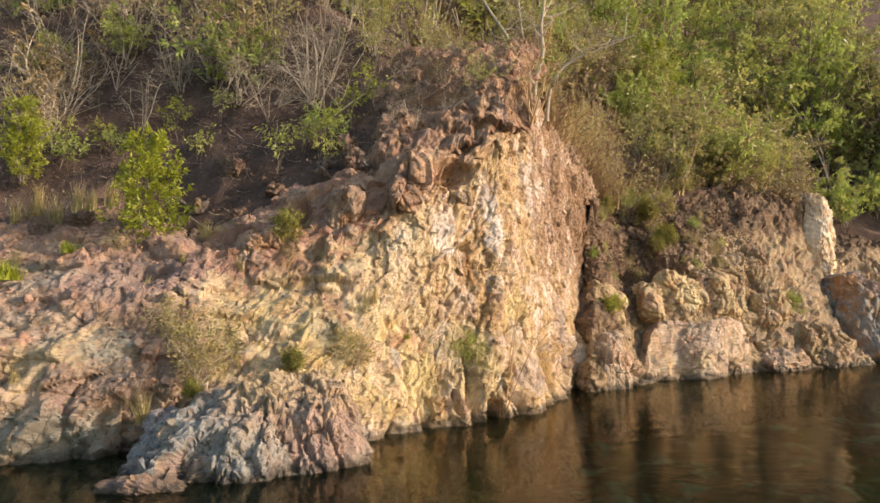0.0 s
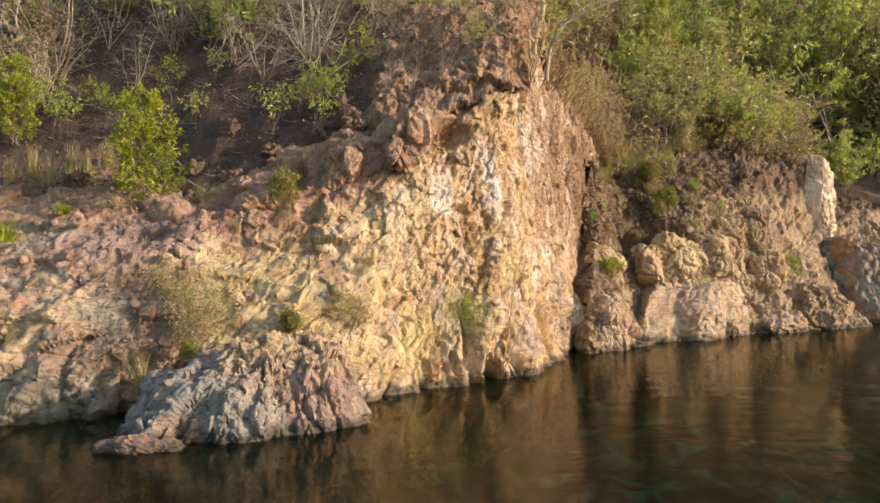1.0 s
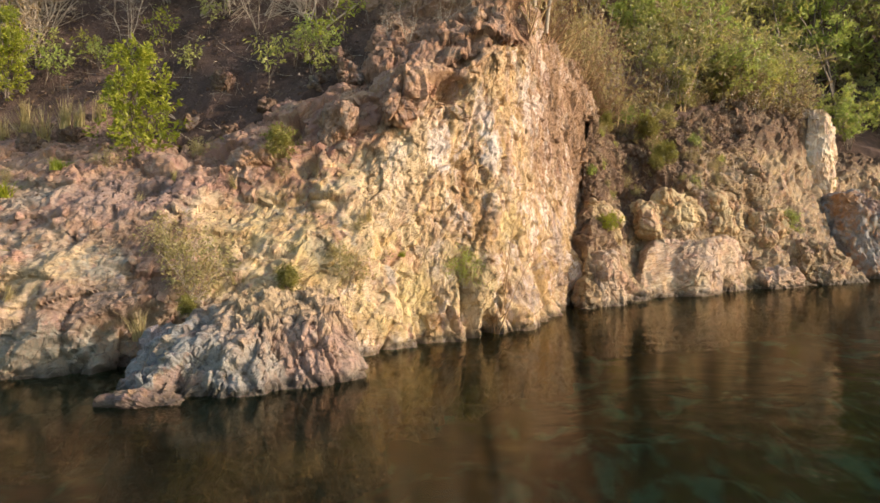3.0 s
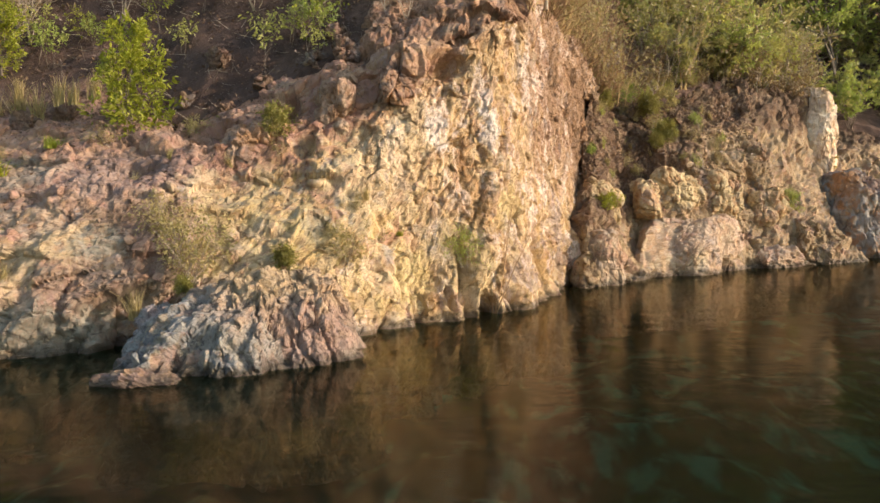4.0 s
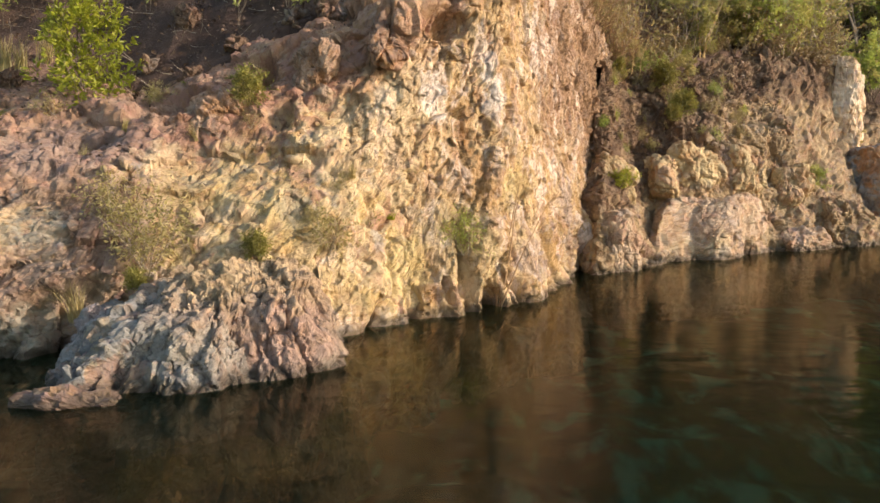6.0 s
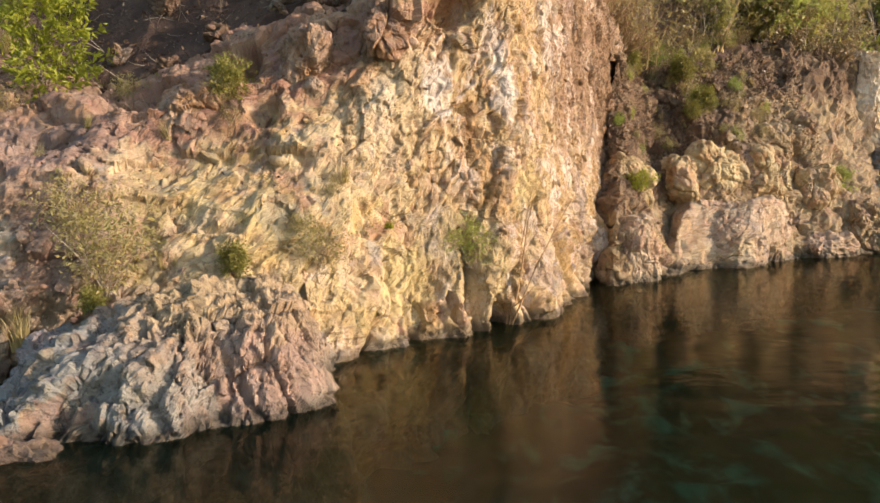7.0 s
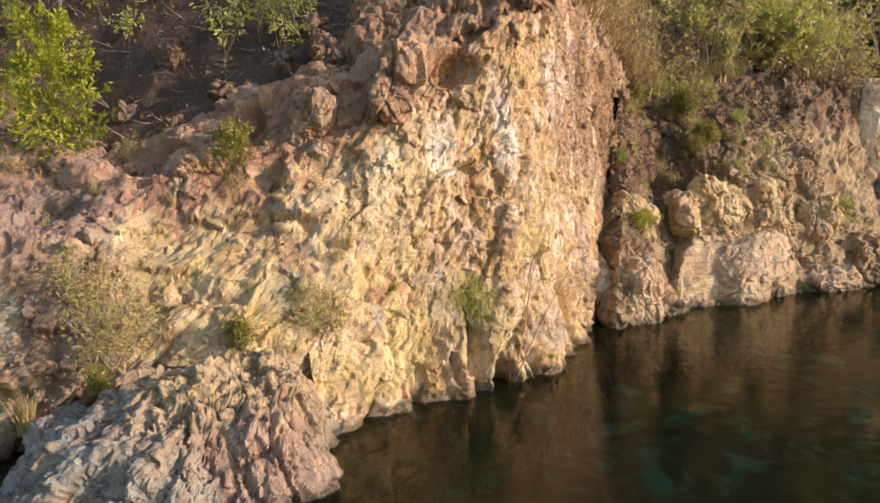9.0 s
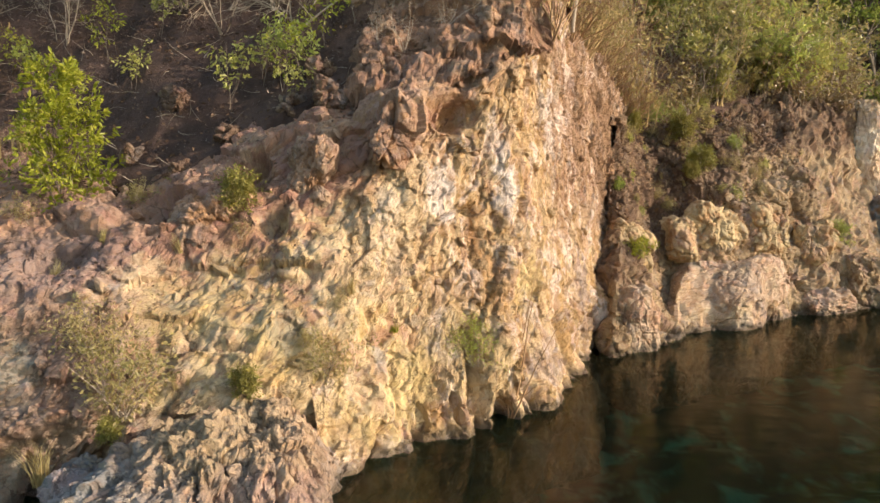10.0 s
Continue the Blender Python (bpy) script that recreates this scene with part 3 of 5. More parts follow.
def boulder(name, at, size, seed, material, level=5, turn=(0, 0, 0), square=0.6, cells=((0.5, 0.20), (0.22, 0.11), (0.1, 0.05)), rough=0.03, pits=0.0):
    """A broken block of rock: a squared-off ball with facets."""
    v, f = ICO[level]
    power = 2.0 / square
    shape = v / (np.abs(v) ** power).sum(1, keepdims=True) ** (1 / power)
    p = shape * np.asarray(size)
    m = np.array(Euler([radians(a) for a in turn]).to_matrix())
    p = p @ m.T
    n = v @ m.T
    p = break_up(p + np.asarray(at), n, cells, seed, rough, 0.0, 0.05, pits=pits)
    ob = mesh_object(name, p - np.asarray(at), f, material)
    ob.location = at
    SURFACE[ob.name] = (p - np.asarray(at), n)
    return ob


# ---- the bank ----
# foot x, y; lower x, y, z; upper x, y, z; crest x, y, z
LEFT_BANK = [
    (-12.5, -4.7, -12.5, -3.8, 1.8, -12.5, -2.7, 2.8, -12.5, -1.1, 4.0),
    (-9.0, -4.55, -9.0, -3.9, 1.75, -8.8, -2.9, 2.6, -8.6, -1.5, 3.6),
    (-7.0, -4.3, -6.95, -3.95, 1.6, -6.7, -3.1, 2.4, -7.1, -1.2, 3.75),
    (-5.9, -4.15, -5.9, -3.65, 1.3, -5.7, -2.6, 2.6, -5.8, -1.4, 3.5),
    (-5.0, -3.3, -4.85, -3.15, 1.0, -4.7, -2.2, 2.5, -4.4, -0.7, 4.3),
    (-3.3, -3.3, -3.35, -2.8, 1.5, -3.3, -1.7, 2.9, -3.0, -0.35, 5.0),
    (-2.05, -2.28, -2.35, -1.9, 1.5, -2.45, -1.35, 3.2, -1.9, -0.4, 5.1),
    (-1.25, -0.8, -1.5, -0.55, 1.6, -1.3, -0.4, 3.4, -1.0, 0.2, 5.3),
]
LEFT_FAR = [
    (-60, -9, -60, -7.8, 1.8, -60, -6.6, 2.9, -60, -5.0, 4.1),
    (-24, -5.2, -24, -4.0, 1.8, -24, -2.8, 2.9, -24, -1.2, 4.1),
    (-12.2, -4.7, -12.2, -3.8, 1.8, -12.2, -2.7, 2.8, -12.2, -1.1, 4.0),
]
WALL = [
    (-2.6, -2.5, -2.8, -1.85, 1.5, -2.75, -1.1, 3.2, -2.4, -0.3, 5.0),
    (-2.05, -2.15, -2.3, -1.8, 1.5, -2.2, -1.05, 3.6, -1.75, -0.4, 5.2),
    (-1.4, -1.1, -1.7, -0.85, 1.6, -1.35, -0.7, 3.4, -1.1, -0.15, 5.4),
    (-0.5, -0.28, -0.75, -0.12, 2.0, -0.62, -0.04, 3.85, -0.35, 0.2, 5.5),
    (0.1, 0.1, -0.02, 0.2, 1.7, 0.08, 0.3, 3.8, 0.3, 0.6, 6.0),
    (0.7, 0.85, 0.6, 1.05, 1.5, 0.58, 1.4, 3.8, 0.72, 1.6, 6.5),
    (1.35, 2.6, 1.15, 3.0, 1.5, 0.95, 2.9, 4.6, 1.1, 3.0, 7.3),
    (1.8, 4.1, 1.76, 4.4, 1.2, 1.78, 5.1, 3.3, 1.6, 5.3, 7.2),
    (2.0, 5.4, 2.2, 6.3, 1.3, 2.4, 7.0, 3.3, 2.45, 7.6, 7.0),
    (2.9, 6.6, 2.9, 7.4, 1.3, 3.2, 8.2, 3.5, 3.3, 9.1, 6.2),
]
RIGHT_BANK = [
    (2.05, 5.3, 2.15, 6.0, 1.3, 2.6, 7.2, 3.3, 2.8, 8.5, 6.6),
    (2.3, 4.5, 2.45, 4.8, 1.35, 3.0, 7.2, 3.3, 3.5, 9.6, 5.7),
    (3.0, 4.85, 3.3, 5.7, 1.2, 3.9, 8.5, 2.4, 4.3, 10.5, 5.5),
    (3.95, 5.9, 4.3, 8.2, 1.1, 4.6, 9.0, 3.0, 5.3, 10.6, 5.4),
    (5.2, 7.3, 5.4, 8.2, 1.2, 5.7, 8.95, 3.0, 6.0, 10.9, 5.4),
    (7.0, 8.7, 7.0, 9.4, 1.5, 6.7, 9.6, 3.7, 7.1, 11.6, 5.8),
    (9.2, 9.9, 9.3, 10.6, 1.2, 9.2, 11.4, 3.6, 9.2, 13.1, 6.4),
]
FAR_BANK = [
    (8.6, 9.7, 8.7, 10.4, 1.2, 8.6, 11.3, 3.6, 8.7, 12.9, 6.3),
    (11.2, 10.6, 11.0, 11.5, 1.4, 10.8, 12.6, 3.0, 10.8, 14.3, 6.0),
    (12.8, 11.7, 12.9, 14.0, 1.2, 12.4, 15.3, 3.8, 12.1, 15.3, 6.2),
    (13.9, 15.0, 13.8, 16.2, 1.5, 13.5, 16.5, 3.8, 13.3, 16.6, 6.0),
    (15.2, 17.5, 15.2, 19.0, 1.2, 15.0, 20.5, 3.0, 15.0, 22.0, 5.0),
    (24, 20, 24, 21, 1.2, 24, 23, 3.0, 24, 25, 5.0),
    (42, 26, 42, 27, 1.2, 42, 29, 3.0, 42, 31, 5.0),
]
cliff_left = tagged(bank_face("cliff_left", LEFT_BANK, 0.036, (((1.3, 0.8, 0.6), 0.25), ((0.42, 0.36, 0.38), 0.075), ((0.15, 0.13, 0.14), 0.026)), 11, M_LEFT, 0.035, flute=0.02, shear=-0.6, foot=0.12, pits=0.03, hollows=((-5.75, -3.95, 0.3, 0.75, 0.55, 0.75), (-5.3, -1.3, 3.6, 0.42, 0.45, 0.6), (-3.45, -1.35, 3.35, 0.2, 0.5, 0.35), (-3.95, -0.8, 4.2, 0.35, 0.4, 0.5), (-6.4, -2.2, 2.9, 0.4, 0.25, 0.35))),
                    "ochre and maroon broken rock bank rising from the water", "cliff", kind="structure")
cliff_downriver = tagged(bank_face("cliff_downriver", LEFT_FAR, 0.16, (((0.9, 0.8, 0.7), 0.34), ((0.4, 0.35, 0.3), 0.15)), 12, M_LEFT, 0.05),
                         "brown rock bank farther downriver", "cliff", kind="structure")
cliff_wall = tagged(bank_face("cliff_wall", WALL, 0.032, (((0.9, 0.9, 1.5), 0.22), ((0.34, 0.34, 0.5), 0.095), ((0.13, 0.13, 0.18), 0.034)), 23, M_WALL, 0.03, flute=0.015, foot=0.26, shear=-0.4, pits=0.05, hollows=((-0.15, -0.1, 0.1, 0.18, 0.55, 0.6), (-0.95, -0.62, 0.5, 0.06, 0.7, 0.28), (-1.8, -1.45, 1.0, 0.12, 0.45, 0.35), (-1.35, -0.95, 0.4, 0.06, 0.6, 0.28), (-0.6, -0.35, 0.45, 0.05, 0.6, 0.25), (0.55, 0.4, 0.2, 0.12, 0.35, 0.3), (-0.9, 0.1, 5.0, 0.4, 0.35, 0.4), (1.55, 4.3, 5.5, 0.2, 0.45, 0.4), (2.1, 6.2, 4.7, 0.3, 0.5, 0.5), (1.9, 5.6, 6.2, 0.2, 0.5, 0.4), (2.45, 7.1, 5.7, 0.28, 0.4, 0.45), (1.75, 4.7, 3.9, 0.16, 0.4, 0.3))),
                    "cream and white crumbling cliff wall stained ochre", "cliff", kind="structure")
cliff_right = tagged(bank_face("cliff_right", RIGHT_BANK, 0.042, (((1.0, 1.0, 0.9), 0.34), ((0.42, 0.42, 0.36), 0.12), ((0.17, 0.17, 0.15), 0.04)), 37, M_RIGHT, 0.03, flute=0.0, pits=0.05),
                     "brown weathered rock bank with dark hollows above a ledge", "cliff", kind="structure")
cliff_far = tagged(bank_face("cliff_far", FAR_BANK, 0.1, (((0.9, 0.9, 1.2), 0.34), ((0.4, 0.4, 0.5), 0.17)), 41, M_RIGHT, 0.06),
                   "shaded brown rock bank with a pale pillar farther upriver", "cliff", kind="structure")

# ---- ground: river bed, hillside and the far shore as one sheet ----
line = np.array(LEFT_FAR)[:2, 8:11].tolist() + np.array(LEFT_BANK)[:6, 8:11].tolist() + np.array(WALL)[1:-1, 8:11].tolist() + np.array(RIGHT_BANK)[1:, 8:11].tolist() + np.array(FAR_BANK)[1:, 8:11].tolist()
line = np.array([[-300, -20, 4.0]] + line + [[300, 90, 5.0]])


def crest_distance(x, y):
    """Signed distance inland of the crest, and the height of the crest thereabouts."""
    best, side = np.full(x.shape, 1e9), np.zeros(x.shape)
    total, weight = np.zeros(x.shape), np.zeros(x.shape)
    for a, b in zip(line[:-1], line[1:]):
        dx, dy = b[0] - a[0], b[1] - a[1]
        long = math.hypot(dx, dy)
        t = np.clip(((x - a[0]) * dx + (y - a[1]) * dy) / long ** 2, 0, 1)
        ex, ey = x - a[0] - t * dx, y - a[1] - t * dy
        r = np.hypot(ex, ey)
        m = r < best - 1e-6
        best[m] = r[m]
        side[m] = np.sign(dx * ey - dy * ex)[m]
        w = 1.0 / (r + 0.15) ** 3.5
        total += w * (a[2] + t * (b[2] - a[2]))
        weight += w
    return best * side, total / weight


def ground_height(x, y):
    d, zc = crest_distance(x, y)
    d = d - 0.55
    p = np.stack([x, y, x * 0], 1)
    up = zc + 0.20 + np.interp(d, (0, 3, 60, 2000), (0, 2.3, 66, 400)) + fbm(p, 2.2, 3, 5) * 0.22 + facets(p, (0.5, 0.5, 1), 9) * 0.14
    bed = np.maximum(zc + 30.0 * d, -1.5 + fbm(p, 1.6, 3, 8) * 0.22 + np.clip((d + 5) * 0.05, -1.0, 0))
    far = np.clip((-y - 60) * 0.12, -9, 7)
    return np.where(d > 0, up, np.maximum(bed, np.where(y < -40, far, -9)))


def spread(lo, hi, fine_lo, fine_hi, step, count):
    a = np.arange(fine_lo, fine_hi, step)
    g = np.linspace(0, 1, count + 1)[1:] ** 2.6
    return np.concatenate([(fine_lo - (fine_lo - lo) * g)[::-1], a, fine_hi + (hi - fine_hi) * g])


gx, gy = spread(-900, 900, -15, 22, 0.18, 34), spread(-700, 900, -9, 18, 0.18, 40)
xx, yy = [a.ravel() for a in np.meshgrid(gx, gy, indexing="ij")]
ground = tagged(mesh_object("ground", np.stack([xx, yy, ground_height(xx, yy)], 1), grid_faces(len(gx), len(gy)), M_SOIL),
                "dark brown hillside soil and river bed under water", "ground", kind="structure")
wx, wy = spread(-900, 900, -20, 24, 2.0, 20), spread(-700, 140, -16, 20, 2.0, 20)
ax, ay = [a.ravel() for a in np.meshgrid(wx, wy, indexing="ij")]
water = tagged(mesh_object("water", np.stack([ax, ay, ax * 0], 1), grid_faces(len(wx), len(wy)), M_WATER, None, True),
               "calm dark green river water reflecting the bank", "water", kind="structure")


# ---- big rocks ----
def polar_rock(name, centre, outline, top, seed, material, cells, nu=220, nv=110, shift=(0, 0), power=2.4, fan=None):
    """A rock that rises from the water: an outline round a centre, domed to its top."""
    o = np.array(outline, float) - centre
    ang = np.unwrap(np.arctan2(o[:, 1], o[:, 0]))
    rad = np.linalg.norm(o, axis=1)
    ang, rad = np.append(ang, ang[0] + 2 * math.pi), np.append(rad, rad[0])
    a = np.linspace(ang[0], ang[-1], nu, endpoint=False)
    r = np.interp(a, ang, rad)
    for _ in range(3):
        r = 0.25 * np.roll(r, 1) + 0.5 * r + 0.25 * np.roll(r, -1)
    v = np.linspace(1.22, 0.0, 4000)
    drop = np.where(v > 1, -(v - 1) * 7.0, top * (1 - np.minimum(v, 1) ** power) ** 0.8)
    run = np.concatenate([[0], np.cumsum(np.hypot(np.diff(v) * rad.mean(), np.diff(drop)))])
    v = np.interp(np.linspace(0, run[-1], nv), run, v)
    z = np.where(v > 1, -(v - 1) * 7.0, top * (1 - np.minimum(v, 1) ** power) ** 0.8)
    grow = np.where(v > 1, 1 + (v - 1) * 0.8, v)
    lean = np.clip(z / top, 0, 1)
    p = np.zeros((nu, nv, 3))
    p[..., 0] = centre[0] + np.cos(a)[:, None] * r[:, None] * grow + shift[0] * lean
    p[..., 1] = centre[1] + np.sin(a)[:, None] * r[:, None] * grow + shift[1] * lean
    p[..., 2] = z
    n = grid_normals(np.concatenate([p[-1:], p, p[:1]]))[1:-1]
    p = break_up(p, n, cells, seed, 0.03, 0.02, 0.08, 0.0 if fan else -0.7, fan=fan)
    ob = mesh_object(name, p.reshape(-1, 3), grid_faces(nu, nv, True), material)
    SURFACE[ob.name] = (p, grid_normals(p))
    return ob


outcrop = tagged(polar_rock("rock_outcrop", (-3.35, -4.0), [(-1.85, -4.3), (-2.15, -3.4), (-2.4, -2.6), (-3.3, -2.3), (-4.6, -3.1), (-5.2, -4.1), (-5.15, -5.0), (-4.95, -5.5), (-4.55, -5.7), (-3.9, -5.6), (-3.3, -5.55), (-2.75, -5.15), (-2.15, -4.85)],
                  1.2, 51, M_FRONT, (((0.6, 0.6, 0.8), 0.22), ((0.22, 0.2, 0.42), 0.12), ((0.09, 0.08, 0.16), 0.04)), 380, 170, (0.12, 0.4), 3.6, (-3.0, 0.55)),
       "blue-grey jagged rock outcrop jutting into the water", "rock")
tagged(boulder("low_rock", (-4.45, -5.85, -0.06), (0.55, 0.24, 0.13), 52, M_TOE, 5, (0, 6, 4), 0.9, ((0.3, 0.12), (0.12, 0.07), (0.06, 0.035))), "low pinkish rock tip just above the water", "rock")
tagged(boulder("boulder", (-5.0, -4.15, 0.25), (0.34, 0.5, 0.52), 61, M_FRONT, 5, (0, 10, 20)), "dark grey boulder in the cove beside the outcrop", "boulder")

# the ledge and what sits on it
ledge = tagged(polar_rock("rock_ledge", (6.1, 8.65), [(8.3, 9.7), (7.4, 10.2), (5.6, 9.7), (4.2, 8.4), (4.1, 6.75), (5.3, 7.45), (7.0, 8.65)], 1.66, 71, M_LEDGE,
                          (((1.1, 1.1, 0.8), 0.16), ((0.45, 0.45, 0.4), 0.07), ((0.16, 0.16, 0.15), 0.03)), 260, 160, (0.0, 0.25), 8.0),
               "flat-topped pinkish rock ledge standing in the water", "rock")
tagged(boulder("rock_buttress", (2.8, 5.4, 0.5), (0.5, 0.6, 0.95), 72, M_LEDGE, 6, (0, 4, 20), 0.55, ((0.5, 0.2), (0.2, 0.07), (0.1, 0.03))),
       "pinkish rock buttress beside a dark cleft", "rock")
LEDGE_ROCKS = [(5.6, 9.25, 2.5, 0.9, 0.72, 0.72, 28), (6.0, 10.1, 3.3, 1.1, 0.7, 0.8, 20), (7.0, 9.8, 2.4, 0.46, 0.55, 0.66, 30), (7.75, 10.2, 2.35, 0.40, 0.45, 0.62, 10), (7.4, 10.6, 3.2, 0.7, 0.6, 0.7, 25),
               (4.6, 8.6, 2.25, 0.42, 0.6, 0.62, 15), (3.2, 7.1, 2.0, 0.45, 0.45, 0.55, 40), (2.9, 6.9, 2.5, 0.4, 0.45, 0.5, 10), (8.9, 10.7, 1.9, 0.5, 0.5, 0.6, 15), (9.5, 11.0, 2.2, 0.4, 0.4, 0.55, 40)]
for i, (bx, by, bz, sx, sy, sz, rz) in enumerate(LEDGE_ROCKS):
    tagged(boulder("boulder", (bx, by, bz), (sx, sy, sz), 80 + i, M_RIGHT if bz > 3 else M_BOULDER, 6, (-5, 3, rz), 0.6, ((0.9, 0.34), (0.4, 0.08), (0.15, 0.03)), 0.05, 0.05),
           "ochre-brown weathered boulder above the rock ledge", "boulder", "boulders above the ledge")
tagged(boulder("rock_outcrop", (10.7, 11.3, 0.5), (1.05, 0.8, 1.0), 91, M_RIGHT, 6, (0, 8, 20), 0.75, ((0.5, 0.24), (0.22, 0.12), (0.12, 0.05))),
       "olive-brown layered rock at the water's edge", "rock")
tagged(boulder("low_rock", (9.2, 10.0, 0.15), (0.9, 0.5, 0.5), 92, M_LEDGE, 5, (0, 0, 30), 0.7), "low pinkish rock at the water's edge", "rock")
tagged(boulder("rock_pillar", (12.75, 15.85, 4.8), (0.76, 0.7, 1.8), 97, M_PILLAR, 6, (0, 3, 55), 0.55, ((0.9, 0.16), (0.35, 0.09), (0.14, 0.035)), 0.04, 0.05), "pale cream rock pillar at the corner of the bank", "rock")
apron = tagged(boulder("rock_apron", (13.4, 14.9, 0.4), (1.5, 2.0, 2.9), 94, M_APRON, 6, (0, -8, 30), 0.85, ((1.0, 0.3), (0.4, 0.12), (0.16, 0.05)), 0.05, 0.05), "rust-orange and slate-grey rock below the pale pillar", "rock")
KNOBS = [(-2.95, -0.9, 4.1, 0.40, 0.36, 0.60, "rust-brown boulder on the bank's crest"), (-4.5, -1.3, 3.3, 0.52, 0.48, 0.72, "dusky red boulder on the bank"),
         (-1.75, -0.75, 4.75, 0.38, 0.35, 0.6, "rust-brown boulder on the bank's crest"),
         (-0.15, 1.35, 6.85, 0.42, 0.35, 0.3, "dark boulder on top of the cliff wall")]
for i, (bx, by, bz, sx, sy, sz, text) in enumerate(KNOBS):
    tagged(boulder("boulder", (bx, by + 0.12, bz - 0.05), (sx * 0.9, sy * 0.9, sz * 0.95), 101 + i, M_KNOB, 6, (0, 10, 15 * i), 0.7, ((0.7, 0.30), (0.3, 0.09), (0.12, 0.035)), 0.04, 0.03), text, "rock")

# the crumbling spur above the wall
def spur_right(y):
    return np.interp(y, (0.0, 0.7, 3.0, 4.0, 5.2, 7.8), (-0.1, 0.35, 0.8, 1.15, 1.3, 1.7))


def spur_front(x):
    return np.interp(x, (-2.4, -1.1, -0.3, 0.4, 0.8), (0.2, 0.35, 0.7, 1.1, 2.0))


def spur_height(x, y):
    """The earthy spur that climbs from the wall's crest to the tree, steep on its river side."""
    right, front = spur_right(y), spur_front(x)
    left = -2.35 - 0.12 * y
    z = np.minimum(5.75 + 0.84 * (y + 0.1) + 0.16 * (x + 1.1), 9.0 + 0.25 * (y - 3.6))
    z = z - 3.2 * np.clip(x - right, 0, 2) - 1.6 * np.clip(front - y, 0, 2) - 1.5 * np.clip(left - x, 0, 2) - 2.0 * np.clip(y - 5.2, 0, 3)
    return z


def spur_mesh():
    nu, nv = 150, 200
    u, v = np.meshgrid(np.linspace(0, 1, nu), np.linspace(0, 1, nv), indexing="ij")
    y = v * 6.6
    x = -3.3 + u * (spur_right(y) + 0.28 + 3.3)
    y = np.maximum(y, spur_front(x) - 0.3 + 0.002 * v)
    z = np.maximum(spur_height(x, y), ground_height(x.ravel(), y.ravel()).reshape(nu, nv) - 0.7)
    p = np.stack([x, y, z], 2)
    for axis in (0, 1):
        for _ in range(4):
            q = p.copy()
            if axis == 0:
                q[1:-1] = 0.25 * p[:-2] + 0.5 * p[1:-1] + 0.25 * p[2:]
            else:
                q[:, 1:-1] = 0.25 * p[:, :-2] + 0.5 * p[:, 1:-1] + 0.25 * p[:, 2:]
            p = q
    n = grid_normals(p)
    for hx, hy, hz, wide, tall, depth in ((-0.25, 1.2, 6.7, 0.42, 0.28, 0.5), (-1.5, 0.8, 6.4, 0.3, 0.25, 0.35), (0.5, 2.6, 7.9, 0.3, 0.3, 0.3)):
        q = (p - (hx, hy, hz)) / (wide, wide, tall)
        p = p - n * (depth * np.exp(-(q ** 2).sum(2)))[..., None]
    p = break_up(p, n, (((0.9, 0.9, 0.8), 0.26), ((0.4, 0.4, 0.34), 0.13), ((0.16, 0.16, 0.14), 0.05)), 140, 0.05, pits=0.05)
    ob = mesh_object("rocky_spur", p.reshape(-1, 3), grid_faces(nu, nv), M_SPUR)
    SURFACE[ob.name] = (p, grid_normals(p))
    return ob


spur = tagged(spur_mesh(), "reddish-brown crumbling rock spur above the cliff wall", "rock")
SLOPE_ROCKS = [(-5.3, -0.4, 0.42), (-4.6, 0.2, 0.35), (-3.6, 0.35, 0.45), (-2.9, 0.3, 0.5), (-6.3, 0.1, 0.3), (-3.2, 1.0, 0.35), (-7.6, -0.3, 0.35), (-8.6, -0.5, 0.4), (-2.5, 0.15, 0.4), (-4.1, -0.1, 0.3), (-9.4, -0.6, 0.45), (-5.9, 0.9, 0.4)]
for i, (bx, by, size) in enumerate(SLOPE_ROCKS):
    bz = float(ground_height(np.array([bx]), np.array([by]))[0])
    tagged(boulder("boulder", (bx, by, bz - 0.02), (size * 0.62, size * 0.5, size * 0.5), 160 + i, M_SUNK, 5, (0, 12, 33 * i), 0.6, ((0.4, 0.18), (0.18, 0.10), (0.09, 0.05))),
           "dark brown boulder half sunk in the slope's soil", "boulder", "boulders on the slope")


# ---- plants ----
def tubes(paths, sides=5):
    """Tapered limbs: each path is a list of (point, radius)."""
    vs, fs, base = [], [], 0
    ring = np.arange(sides) * 2 * math.pi / sides
    for pts, rad in paths:
        p, r = np.asarray(pts, float), np.asarray(rad, float)
        d = np.gradient(p, axis=0)
        d /= np.maximum(np.linalg.norm(d, axis=1, keepdims=True), 1e-9)
        ref = np.where(np.abs(d[:, 2:3]) > 0.9, np.array([[1.0, 0, 0]]), np.array([[0, 0, 1.0]]))
        a = np.cross(d, ref)
        a /= np.maximum(np.linalg.norm(a, axis=1, keepdims=True), 1e-9)
        b = np.cross(d, a)
        v = p[:, None] + r[:, None, None] * (np.cos(ring)[None, :, None] * a[:, None] + np.sin(ring)[None, :, None] * b[:, None])
        n = len(p)
        vs.append(v.reshape(-1, 3))
        i, j = np.arange(n - 1)[:, None], np.arange(sides)[None, :]
        q, w = base + i * sides + j, base + i * sides + (j + 1) % sides
        fs.append(np.stack([q, w, w + sides, q + sides], -1).reshape(-1, 4))
        base += n * sides
    return np.concatenate(vs), np.concatenate(fs)


